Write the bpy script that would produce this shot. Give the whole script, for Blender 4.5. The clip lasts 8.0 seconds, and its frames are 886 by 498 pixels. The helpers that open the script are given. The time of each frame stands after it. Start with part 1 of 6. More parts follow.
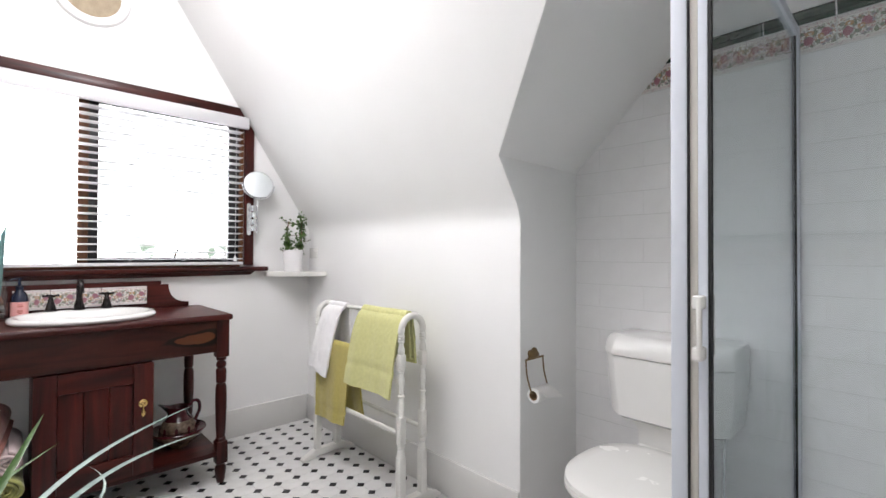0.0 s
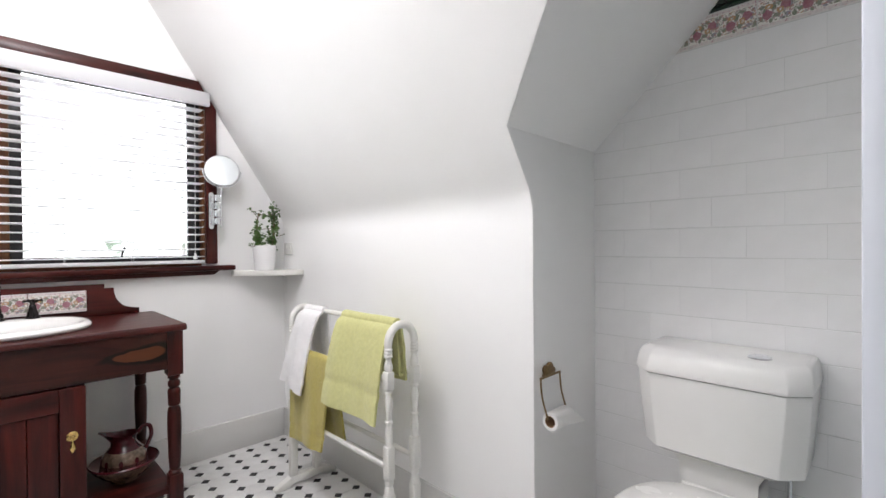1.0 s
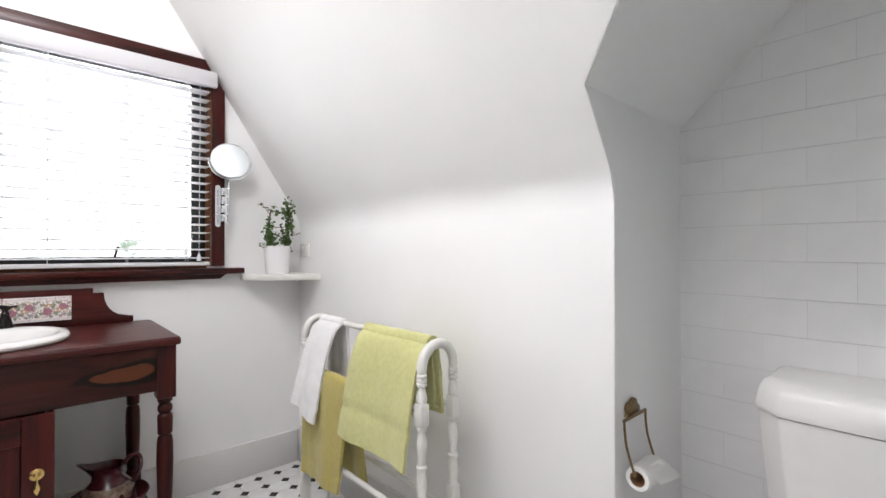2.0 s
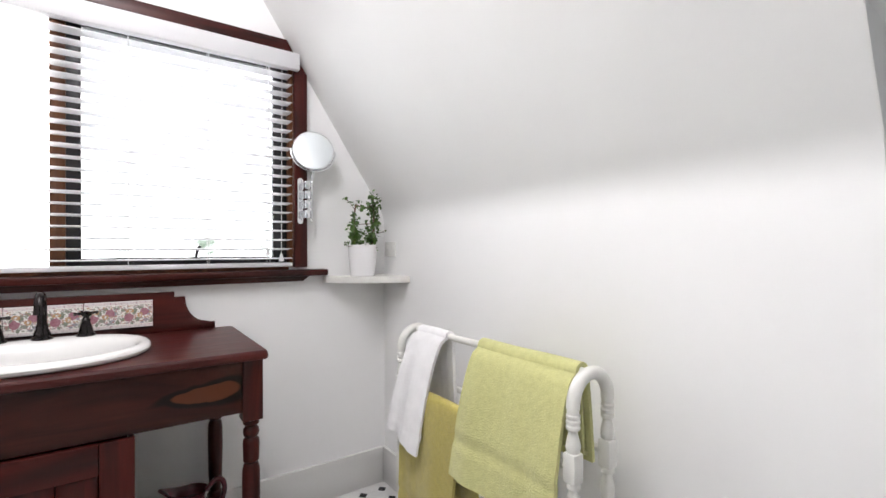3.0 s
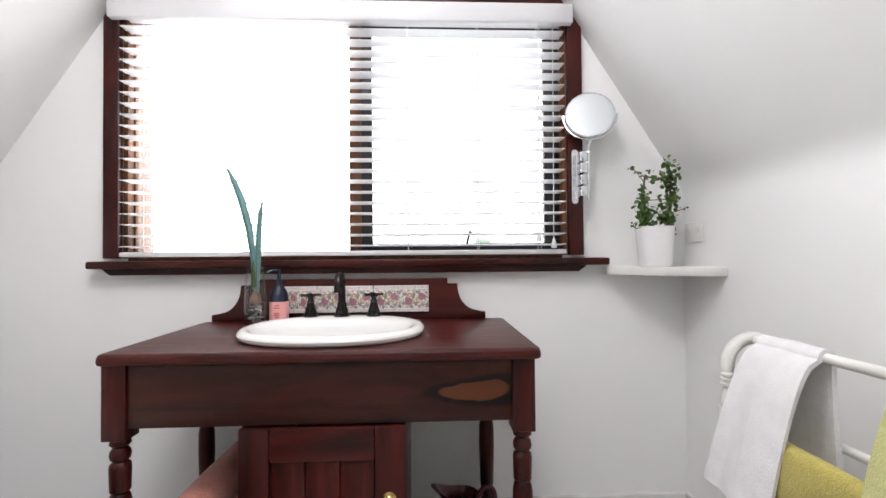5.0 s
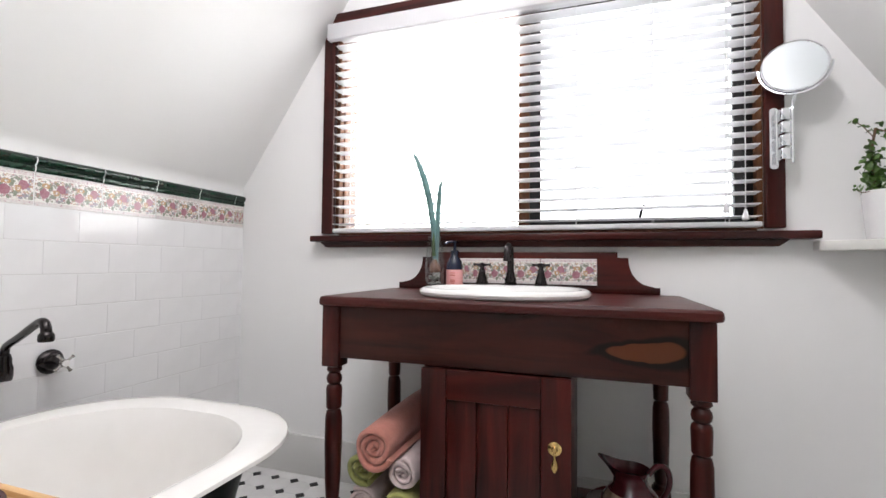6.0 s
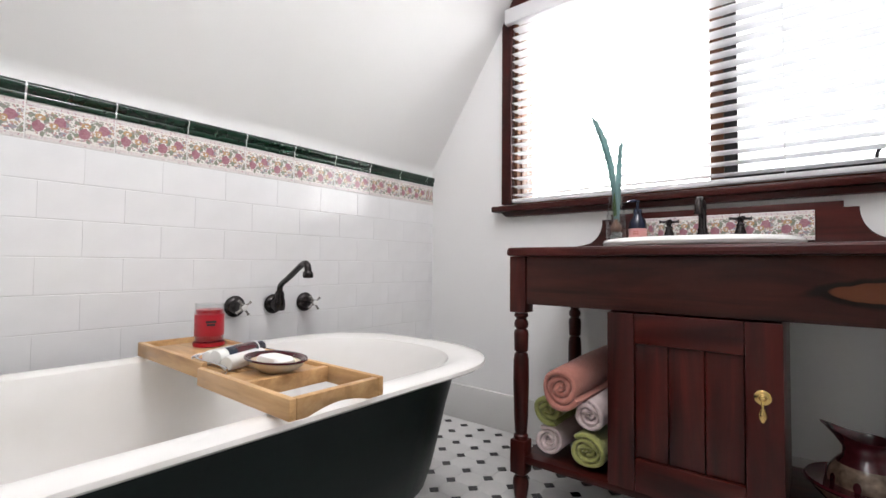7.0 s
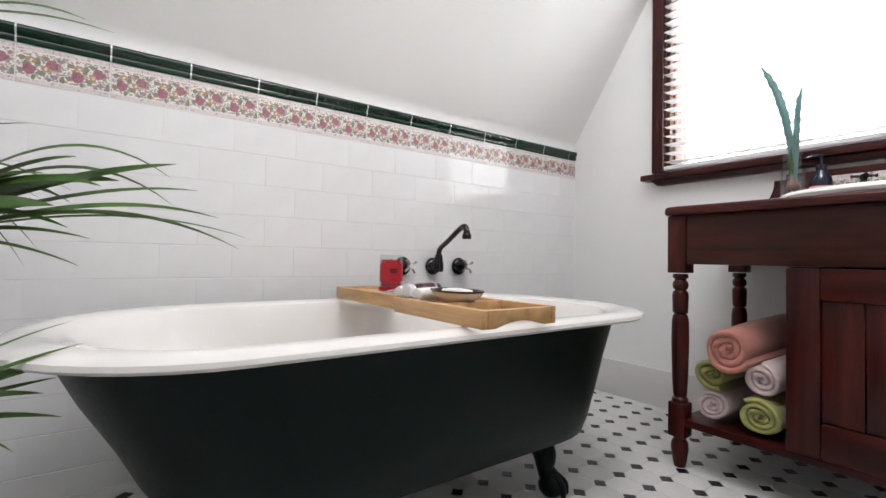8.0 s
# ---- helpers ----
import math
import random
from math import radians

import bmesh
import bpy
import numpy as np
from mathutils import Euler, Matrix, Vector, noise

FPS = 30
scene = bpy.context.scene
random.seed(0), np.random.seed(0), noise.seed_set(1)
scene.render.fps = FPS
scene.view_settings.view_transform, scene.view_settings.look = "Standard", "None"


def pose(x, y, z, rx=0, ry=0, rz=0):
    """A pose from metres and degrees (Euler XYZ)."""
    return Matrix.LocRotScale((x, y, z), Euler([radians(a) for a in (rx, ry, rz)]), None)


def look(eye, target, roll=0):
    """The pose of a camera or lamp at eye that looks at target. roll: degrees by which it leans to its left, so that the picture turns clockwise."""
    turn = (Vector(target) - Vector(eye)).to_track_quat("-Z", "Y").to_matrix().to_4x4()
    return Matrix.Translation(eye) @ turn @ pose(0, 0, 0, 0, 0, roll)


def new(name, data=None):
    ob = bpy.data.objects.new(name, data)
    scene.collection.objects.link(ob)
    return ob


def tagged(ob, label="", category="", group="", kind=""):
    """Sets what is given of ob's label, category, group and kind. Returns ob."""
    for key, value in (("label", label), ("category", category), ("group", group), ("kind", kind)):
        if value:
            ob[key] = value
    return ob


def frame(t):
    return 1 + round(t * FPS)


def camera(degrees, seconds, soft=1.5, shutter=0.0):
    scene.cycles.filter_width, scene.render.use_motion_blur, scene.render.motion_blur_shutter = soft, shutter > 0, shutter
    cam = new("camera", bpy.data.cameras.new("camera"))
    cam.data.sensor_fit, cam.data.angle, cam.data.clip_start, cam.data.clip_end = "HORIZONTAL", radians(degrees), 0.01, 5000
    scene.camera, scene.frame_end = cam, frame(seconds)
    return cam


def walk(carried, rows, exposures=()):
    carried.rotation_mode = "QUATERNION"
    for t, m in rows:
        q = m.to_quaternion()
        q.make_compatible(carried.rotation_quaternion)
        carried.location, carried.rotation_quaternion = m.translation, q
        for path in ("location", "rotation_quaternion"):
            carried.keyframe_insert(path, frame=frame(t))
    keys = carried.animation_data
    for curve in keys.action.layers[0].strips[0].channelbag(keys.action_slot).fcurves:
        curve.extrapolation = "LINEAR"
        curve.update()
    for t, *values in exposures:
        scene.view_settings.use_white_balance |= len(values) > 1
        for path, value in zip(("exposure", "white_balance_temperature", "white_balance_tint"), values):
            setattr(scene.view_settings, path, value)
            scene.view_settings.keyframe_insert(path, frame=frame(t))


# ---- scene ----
cam = camera(88.8, 8.0)
PATH = [
    (0, (1.072, 0.502, 1.147), (2.454, 1.947, 1.169), 0.2),
    (0.5, (1.199, 0.63, 1.155), (2.599, 2.057, 1.159), -0.1),
    (1, (1.303, 0.768, 1.16), (2.717, 2.182, 1.147), -0.4),
    (1.2, (1.336, 0.823, 1.152), (2.751, 2.236, 1.145), -0.4),
    (2.5, (1.534, 1.251, 1.142), (2.797, 2.802, 1.152), 0.1),
    (3, (1.518, 1.438, 1.15), (2.678, 3.067, 1.151), -0.1),
    (3.5, (1.479, 1.597, 1.14), (2.517, 3.306, 1.153), 0.3),
    (4, (1.494, 1.726, 1.128), (2.3, 3.557, 1.138), 0.1),
    (5.3, (1.608, 1.763, 1.046), (1.487, 3.759, 1.082), -0.2),
    (5.5, (1.599, 1.74, 1.023), (1.352, 3.725, 1.069), 0.1),
    (6, (1.601, 1.691, 0.943), (0.97, 3.587, 1.01), 0.6),
    (6.5, (1.604, 1.635, 0.867), (0.639, 3.385, 0.934), 0.8),
    (7, (1.597, 1.569, 0.786), (0.339, 3.123, 0.853), 0.5),
    (7.5, (1.596, 1.493, 0.728), (0.132, 2.855, 0.779), 0.7),
    (8, (1.598, 1.424, 0.663), (-0.03, 2.586, 0.705), 0.9),
]
EXPOSURE, GLOBE_WATTS, FILL_WATTS, OUTDOOR_GLOW = 0.62, 14.5, 16.5, 8.2
walk(cam, [(t, look(eye, target, roll)) for t, eye, target, roll in PATH], [(0, EXPOSURE + 0.04), (1.2, EXPOSURE + 0.02), (3, EXPOSURE - 0.04), (4.2, EXPOSURE - 0.02), (6, EXPOSURE - 0.04), (7, EXPOSURE - 0.09), (8, EXPOSURE - 0.16)])

# ---- light ----
world = bpy.data.worlds.new("world")
scene.world = world
world.use_nodes = True
wn = world.node_tree.nodes
sky = wn.new("ShaderNodeTexSky")
sky.sky_type, sky.sun_disc = "NISHITA", False
sky.sun_elevation, sky.sun_rotation = radians(50), radians(160)
wn["Background"].inputs[1].default_value = 0.15
world.node_tree.links.new(sky.outputs[0], wn["Background"].inputs[0])


globe = bpy.data.lights.new("ceiling_lamp", "POINT")
globe.energy, globe.shadow_soft_size, globe.color = GLOBE_WATTS, 0.11, (0.985, 0.965, 1.0)
new("ceiling_lamp", globe).location = (1.46, 2.18, 2.60)
# added fill: an unseen broad panel below the ceiling that evens out the light
panel = bpy.data.lights.new("fill_panel", "AREA")
panel.shape, panel.size, panel.size_y, panel.energy, panel.color = "RECTANGLE", 0.55, 2.3, FILL_WATTS, (0.985, 0.965, 1.0)
new("fill_panel", panel).location = (1.32, 1.72, 2.742)


# ---- materials ----
def link(nt, a, b):
    nt.links.new(a, b)


def material(name):
    m = bpy.data.materials.new(name)
    m.use_nodes = True
    return m, m.node_tree, m.node_tree.nodes, m.node_tree.nodes["Principled BSDF"]


def math_node(nt, op, a, b=None, c=None):
    n = nt.nodes.new("ShaderNodeMath")
    n.operation = op
    for k, v in enumerate((a, b, c)):
        if v is None:
            continue
        if isinstance(v, (int, float)):
            n.inputs[k].default_value = v
        else:
            nt.links.new(v, n.inputs[k])
    return n.outputs[0]


def mix_node(nt, fac, a, b, kind="MIX"):
    n = nt.nodes.new("ShaderNodeMixRGB")
    n.blend_type = kind
    for k, v in enumerate((fac, a, b)):
        if isinstance(v, (int, float)):
            n.inputs[k].default_value = v
        elif isinstance(v, tuple):
            n.inputs[k].default_value = (*v, 1)
        else:
            nt.links.new(v, n.inputs[k])
    return n.outputs[0]


def ramp_node(nt, fac, stops):
    n = nt.nodes.new("ShaderNodeValToRGB")
    e = n.color_ramp.elements
    while len(e) < len(stops):
        e.new(0.5)
    for k, (p, c) in enumerate(stops):
        e[k].position, e[k].color = p, (*c, 1)
    nt.links.new(fac, n.inputs[0])
    return n.outputs[0]


def noise_node(nt, vec, scale, detail=3.0, rough=0.5, distortion=0.0):
    n = nt.nodes.new("ShaderNodeTexNoise")
    n.inputs["Scale"].default_value = scale
    n.inputs["Detail"].default_value = detail
    n.inputs["Roughness"].default_value = rough
    n.inputs["Distortion"].default_value = distortion
    if vec is not None:
        nt.links.new(vec, n.inputs["Vector"])
    return n.outputs[0]


def coords(nt, scale=(1, 1, 1)):
    c = nt.nodes.new("ShaderNodeTexCoord")
    mp = nt.nodes.new("ShaderNodeMapping")
    mp.inputs["Scale"].default_value = scale
    nt.links.new(c.outputs["Object"], mp.inputs[0])
    return mp.outputs[0]


def bump_node(nt, bsdf, height, strength, distance=0.002):
    b = nt.nodes.new("ShaderNodeBump")
    b.inputs["Strength"].default_value = strength
    b.inputs["Distance"].default_value = distance
    nt.links.new(height, b.inputs["Height"])
    nt.links.new(b.outputs[0], bsdf.inputs["Normal"])


def surface(name, colour, rough=0.5, metal=0.0, vary=0.06, big=2.5, fine=120.0, bump=0.1, depth=0.001, coat=0.0, random_tone=0.0, sheen=0.0, spec=0.5):
    """A plain surface with large and fine variation, and fine relief."""
    m, nt, n, b = material(name)
    v = coords(nt)
    large = noise_node(nt, v, big, 3)
    small = noise_node(nt, v, fine, 4)
    lo = tuple(max(0, c * (1 - vary)) for c in colour)
    hi = tuple(min(1, c * (1 + vary)) for c in colour)
    col = ramp_node(nt, large, [(0.3, lo), (0.7, hi)])
    col = mix_node(nt, vary * 2, col, small, "OVERLAY")
    if random_tone:
        oi = n.new("ShaderNodeObjectInfo")
        tone = math_node(nt, "MULTIPLY_ADD", oi.outputs["Random"], random_tone, 1 - random_tone)
        col = mix_node(nt, 1.0, col, tone, "MULTIPLY")
    link(nt, col, b.inputs["Base Color"])
    r = math_node(nt, "MULTIPLY_ADD", small, 0.15, max(0.02, rough - 0.075))
    link(nt, r, b.inputs["Roughness"])
    b.inputs["Metallic"].default_value = metal
    b.inputs["Coat Weight"].default_value = coat
    b.inputs["Coat Roughness"].default_value = 0.08
    b.inputs["Specular IOR Level"].default_value = spec
    b.inputs["Sheen Weight"].default_value = sheen
    if bump:
        bump_node(nt, b, small, bump, depth)
    return m


def timber(name, grain, dark, mid, light, rough=0.33, coat=0.02, figure=None):
    """Varnished timber; grain: stretch of the figure along each axis. figure: the centre and half size of one eye-shaped heartwood figure."""
    m, nt, n, b = material(name)
    v = coords(nt, grain)
    a = noise_node(nt, v, 5, 4, 0.5, 1.6)
    f = noise_node(nt, v, 26, 3, 0.6, 0.6)
    col = ramp_node(nt, a, [(0.30, dark), (0.52, mid), (0.80, light)])
    col = mix_node(nt, 0.28, col, ramp_node(nt, f, [(0.3, (0.3, 0.3, 0.3)), (0.7, (0.7, 0.7, 0.7))]), "OVERLAY")
    b.inputs["Specular IOR Level"].default_value = 0.27
    oi = n.new("ShaderNodeObjectInfo")
    col = mix_node(nt, 1.0, col, math_node(nt, "MULTIPLY_ADD", oi.outputs["Random"], 0.28, 0.86), "MULTIPLY")
    if figure:
        cx, cz, ax, az = figure
        c = n.new("ShaderNodeTexCoord")
        warp = noise_node(nt, c.outputs["Object"], 9, 2)
        sep = n.new("ShaderNodeSeparateXYZ")
        link(nt, c.outputs["Object"], sep.inputs[0])
        dx = math_node(nt, "DIVIDE", math_node(nt, "SUBTRACT", sep.outputs[0], cx), ax)
        zz = math_node(nt, "MULTIPLY_ADD", warp, 0.05, sep.outputs[2])
        taper = math_node(nt, "MULTIPLY_ADD", dx, az * 0.35, az)
        dz = math_node(nt, "DIVIDE", math_node(nt, "SUBTRACT", zz, cz + 0.025), taper)
        d = math_node(nt, "ADD", math_node(nt, "POWER", math_node(nt, "ABSOLUTE", dx), 2.0), math_node(nt, "POWER", math_node(nt, "ABSOLUTE", dz), 2.0))
        eye = ramp_node(nt, math_node(nt, "MULTIPLY", d, 0.4), [(0.30, (1, 1, 1)), (0.36, (0, 0, 0))])
        edge = ramp_node(nt, math_node(nt, "MULTIPLY", d, 0.4), [(0.60, (1, 1, 1)), (0.98, (0, 0, 0))])
        col = mix_node(nt, edge, col, mix_node(nt, 0.92, col, (0.004, 0.0018, 0.0015)))
        col = mix_node(nt, eye, col, mix_node(nt, 0.35, (0.150, 0.046, 0.018), col))
    link(nt, col, b.inputs["Base Color"])
    link(nt, math_node(nt, "MULTIPLY_ADD", f, 0.18, rough - 0.09), b.inputs["Roughness"])
    b.inputs["Coat Weight"].default_value = coat
    b.inputs["Coat Roughness"].default_value = 0.12
    bump_node(nt, b, f, 0.05, 0.0006)
    return m


def floral_tile():
    """Glazed border tile: roses, gold rings and leaves in two repeats over 0.2 m, with a banded edge above and below."""
    m, nt, n, b = material("floral border tile")
    c = n.new("ShaderNodeTexCoord")
    warp = n.new("ShaderNodeTexNoise")
    warp.inputs["Scale"].default_value = 110
    link(nt, c.outputs["Object"], warp.inputs["Vector"])
    shift = n.new("ShaderNodeVectorMath")
    shift.operation = "MULTIPLY_ADD"
    link(nt, warp.outputs[1], shift.inputs[0])
    shift.inputs[1].default_value = (0.009, 0.009, 0.009)
    link(nt, c.outputs["Object"], shift.inputs[2])
    sep = n.new("ShaderNodeSeparateXYZ")
    link(nt, shift.outputs[0], sep.inputs[0])
    u = math_node(nt, "MODULO", math_node(nt, "ADD", sep.outputs[0], 0.1955), 0.1)
    w = math_node(nt, "MULTIPLY_ADD", sep.outputs[2], 0.78, 0.011)
    straight = n.new("ShaderNodeSeparateXYZ")
    link(nt, c.outputs["Object"], straight.inputs[0])
    z = straight.outputs[2]
    col = ramp_node(nt, noise_node(nt, c.outputs["Object"], 30, 3), [(0.3, (0.74, 0.71, 0.66)), (0.7, (0.82, 0.80, 0.76))])

    def blob(col, x, y, rx, ry, colour, hollow=0.0):
        dx = math_node(nt, "DIVIDE", math_node(nt, "SUBTRACT", u, x), rx)
        dy = math_node(nt, "DIVIDE", math_node(nt, "SUBTRACT", w, y), ry)
        d = math_node(nt, "SQRT", math_node(nt, "ADD", math_node(nt, "MULTIPLY", dx, dx), math_node(nt, "MULTIPLY", dy, dy)))
        mask = math_node(nt, "LESS_THAN", d, 1.0)
        if hollow:
            mask = math_node(nt, "MULTIPLY", mask, math_node(nt, "GREATER_THAN", d, hollow))
        return mix_node(nt, math_node(nt, "MULTIPLY", mask, 0.9), col, colour)

    leaf = (0.17, 0.20, 0.14)
    blue = (0.27, 0.25, 0.30)
    for x, y, rx, ry, colour in ((0.012, 0.066, 0.007, 0.005, leaf), (0.020, 0.052, 0.006, 0.009, leaf), (0.010, 0.040, 0.006, 0.005, leaf), (0.044, 0.062, 0.006, 0.010, leaf),
                                 (0.052, 0.040, 0.009, 0.005, leaf), (0.086, 0.056, 0.006, 0.009, blue), (0.078, 0.036, 0.009, 0.004, blue), (0.066, 0.030, 0.006, 0.004, blue),
                                 (0.094, 0.034, 0.005, 0.007, leaf), (0.060, 0.072, 0.008, 0.004, leaf), (0.090, 0.070, 0.006, 0.004, blue), (0.036, 0.030, 0.005, 0.005, leaf)):
        col = blob(col, x, y, rx, ry, colour)
    cells = n.new("ShaderNodeTexVoronoi")
    cells.inputs["Scale"].default_value = 165
    link(nt, c.outputs["Object"], cells.inputs["Vector"])
    tiny = math_node(nt, "LESS_THAN", cells.outputs["Distance"], 0.50)
    inside = math_node(nt, "LESS_THAN", math_node(nt, "ABSOLUTE", math_node(nt, "SUBTRACT", z, 0.05)), 0.034)
    col = mix_node(nt, math_node(nt, "MULTIPLY", math_node(nt, "MULTIPLY", tiny, inside), 0.75), col, ramp_node(nt, noise_node(nt, c.outputs["Object"], 75, 1), [(0.38, (0.14, 0.17, 0.10)), (0.5, (0.30, 0.27, 0.26)), (0.56, (0.42, 0.13, 0.16)), (0.66, (0.40, 0.25, 0.10))]))
    rose = mix_node(nt, noise_node(nt, c.outputs["Object"], 260, 2), (0.20, 0.038, 0.07), (0.44, 0.17, 0.23))
    col = blob(col, 0.027, 0.045, 0.0130, 0.0115, rose)
    col = blob(col, 0.073, 0.060, 0.0130, 0.0108, rose)
    gold = (0.46, 0.26, 0.11)
    col = blob(col, 0.031, 0.064, 0.011, 0.006, gold, 0.45)
    col = blob(col, 0.060, 0.050, 0.008, 0.007, gold, 0.5)
    band = math_node(nt, "ADD", math_node(nt, "LESS_THAN", z, 0.013), math_node(nt, "GREATER_THAN", z, 0.087))
    edge = math_node(nt, "GREATER_THAN", math_node(nt, "ABSOLUTE", math_node(nt, "SUBTRACT", z, 0.05)), 0.0455)
    marks = ramp_node(nt, noise_node(nt, coords(nt, (1, 1, 1)), 130, 1), [(0.40, (0.62, 0.52, 0.52)), (0.5, (0.74, 0.70, 0.68)), (0.62, (0.50, 0.46, 0.48)), (0.68, (0.45, 0.14, 0.18))])
    col = mix_node(nt, math_node(nt, "MULTIPLY", band, 0.85), col, marks)
    col = mix_node(nt, math_node(nt, "MULTIPLY", edge, 0.6), col, (0.78, 0.76, 0.73))
    col = mix_node(nt, 0.07, col, (0.50, 0.43, 0.42))
    link(nt, col, b.inputs["Base Color"])
    b.inputs["Roughness"].default_value = 0.12
    bump_node(nt, b, noise_node(nt, c.outputs["Object"], 40, 2), 0.08, 0.001)
    return m


def glass(name, tint, rough=0.0, clear=0.0):
    m, nt, n, b = material(name)
    b.inputs["Base Color"].default_value = (*tint, 1)
    b.inputs["Transmission Weight"].default_value = 1.0
    b.inputs["Roughness"].default_value = rough
    b.inputs["IOR"].default_value = 1.45
    return m


def glow(name, strength):
    """The far, over-bright outdoors: pale sky with washed-out greenery low down."""
    m, nt, n, b = material(name)
    v = coords(nt)
    sep = n.new("ShaderNodeSeparateXYZ")
    link(nt, v, sep.inputs[0])
    leafy = ramp_node(nt, noise_node(nt, v, 3.2, 6, 0.65), [(0.42, (0, 0, 0)), (0.55, (1, 1, 1))])
    low = ramp_node(nt, math_node(nt, "MULTIPLY_ADD", sep.outputs[2], -0.55, 0.87), [(0.0, (0, 0, 0)), (0.2, (1, 1, 1))])
    right = ramp_node(nt, math_node(nt, "MULTIPLY_ADD", sep.outputs[0], 0.3, 0.1), [(0.35, (0, 0, 0)), (0.6, (1, 1, 1))])
    fac = math_node(nt, "MULTIPLY", math_node(nt, "MULTIPLY", leafy, low), right)
    col = mix_node(nt, math_node(nt, "MULTIPLY", fac, 0.95), (1.0, 1.0, 1.0), (0.048, 0.070, 0.042))
    b.inputs["Base Color"].default_value = (0, 0, 0, 1)
    b.inputs["Specular IOR Level"].default_value = 0
    link(nt, col, b.inputs["Emission Color"])
    b.inputs["Emission Strength"].default_value = strength
    return m


PAINT = surface("white wall paint", (0.85, 0.845, 0.835), 0.55, vary=0.02, big=1.5, fine=260, bump=0.12, depth=0.0008)
SKIRT = surface("grey white skirting paint", (0.66, 0.65, 0.63), 0.35, vary=0.03, fine=180, bump=0.06)
TILE = surface("white glazed wall tile", (0.79, 0.785, 0.785), 0.10, vary=0.025, big=9, fine=30, bump=0.10, depth=0.0012, random_tone=0.010)
GREY_GROUT = surface("light grey grout", (0.60, 0.60, 0.59), 0.85, vary=0.10, fine=300, bump=0.4)
WALL_GROUT = surface("off-white wall grout", (0.69, 0.68, 0.67), 0.85, vary=0.10, fine=300, bump=0.4)
GROUT = surface("pale grout", (0.82, 0.815, 0.81), 0.85, vary=0.08, fine=300, bump=0.4)
GREEN_TILE = surface("dark green glazed rail tile", (0.008, 0.030, 0.017), 0.08, vary=0.2, fine=60, bump=0.05, random_tone=0.25)
FLORAL = floral_tile()
FLOOR_WHITE = surface("white floor mosaic", (0.70, 0.695, 0.68), 0.22, vary=0.04, big=12, fine=60, bump=0.08, random_tone=0.08)
FLOOR_BLACK = surface("black floor mosaic", (0.018, 0.018, 0.020), 0.25, vary=0.2, fine=80, bump=0.1, random_tone=0.3)
RED_DARK, RED_MID, RED_LIGHT = (0.015, 0.0024, 0.0019), (0.044, 0.0057, 0.0040), (0.084, 0.0112, 0.0068)
WOOD_X = timber("red mahogany along", (0.35, 3.0, 3.0), RED_DARK, RED_MID, RED_LIGHT)
# same mahogany, lightened: the window's sheen on the top is put into the colour
WOOD_TOP_SHEEN = timber("red mahogany top with sheen in its colour", (0.35, 3.0, 3.0), (0.026, 0.0048, 0.0040), (0.062, 0.0105, 0.0085), (0.105, 0.018, 0.013), 0.34, 0.02)
WOOD_Z = timber("red mahogany upright", (3.0, 3.0, 0.35), RED_DARK, RED_MID, RED_LIGHT)
WOOD_APRON = timber("red mahogany figured", (0.4, 3.0, 1.6), (0.010, 0.0030, 0.0025), (0.040, 0.0090, 0.0058), (0.072, 0.018, 0.010), figure=(0.372, 0.732, 0.098, 0.026))
CEDAR = timber("orange brown sash timber", (3.0, 3.0, 0.3), (0.09, 0.034, 0.016), (0.16, 0.062, 0.028), (0.22, 0.092, 0.042), 0.4)
BAMBOO = timber("pale bamboo", (0.4, 3.0, 3.0), (0.40, 0.22, 0.09), (0.55, 0.33, 0.15), (0.64, 0.42, 0.22), 0.4, 0.15)
DARK_SASH = surface("dark sash metal", (0.018, 0.016, 0.018), 0.4)
BLIND = surface("white blind slat", (0.82, 0.815, 0.82), 0.35, vary=0.02, fine=60, bump=0.03)
_bt = BLIND.node_tree
_tr = _bt.nodes.new("ShaderNodeBsdfTranslucent")
_tr.inputs[0].default_value = (0.92, 0.91, 0.93, 1)
_mx = _bt.nodes.new("ShaderNodeMixShader")
_mx.inputs[0].default_value = 0.34
_bt.links.new(_bt.nodes["Principled BSDF"].outputs[0], _mx.inputs[1])
_bt.links.new(_tr.outputs[0], _mx.inputs[2])
_bt.links.new(_mx.outputs[0], _bt.nodes["Material Output"].inputs[0])
PEWTER = surface("worn pewter", (0.36, 0.34, 0.32), 0.25, 0.9, vary=0.15, bump=0.05)
WHITE_PLASTIC = surface("white plastic", (0.78, 0.77, 0.74), 0.25, vary=0.01, fine=8, bump=0.0)
RACK_PAINT = surface("off-white rack paint", (0.72, 0.71, 0.67), 0.35, vary=0.05, big=14, fine=90, bump=0.1)
CERAMIC = surface("white ceramic", (0.76, 0.75, 0.73), 0.08, vary=0.02, fine=20, bump=0.02)
ENAMEL = surface("cream bath enamel", (0.80, 0.785, 0.755), 0.10, vary=0.03, big=5, fine=30, bump=0.03)
BATH_GREEN = surface("green black bath paint", (0.0022, 0.0075, 0.0066), 0.38, vary=0.10, big=6, fine=90, bump=0.10, depth=0.001, spec=0.14)
BRONZE = surface("dark bronze tapware", (0.040, 0.035, 0.035), 0.16, 0.85, vary=0.2, fine=200, bump=0.05)
CHROME = surface("chrome", (0.75, 0.76, 0.78), 0.08, 1.0, vary=0.02, bump=0.0)
BRASS = surface("polished brass", (0.72, 0.50, 0.19), 0.2, 1.0, vary=0.1, fine=200, bump=0.05)
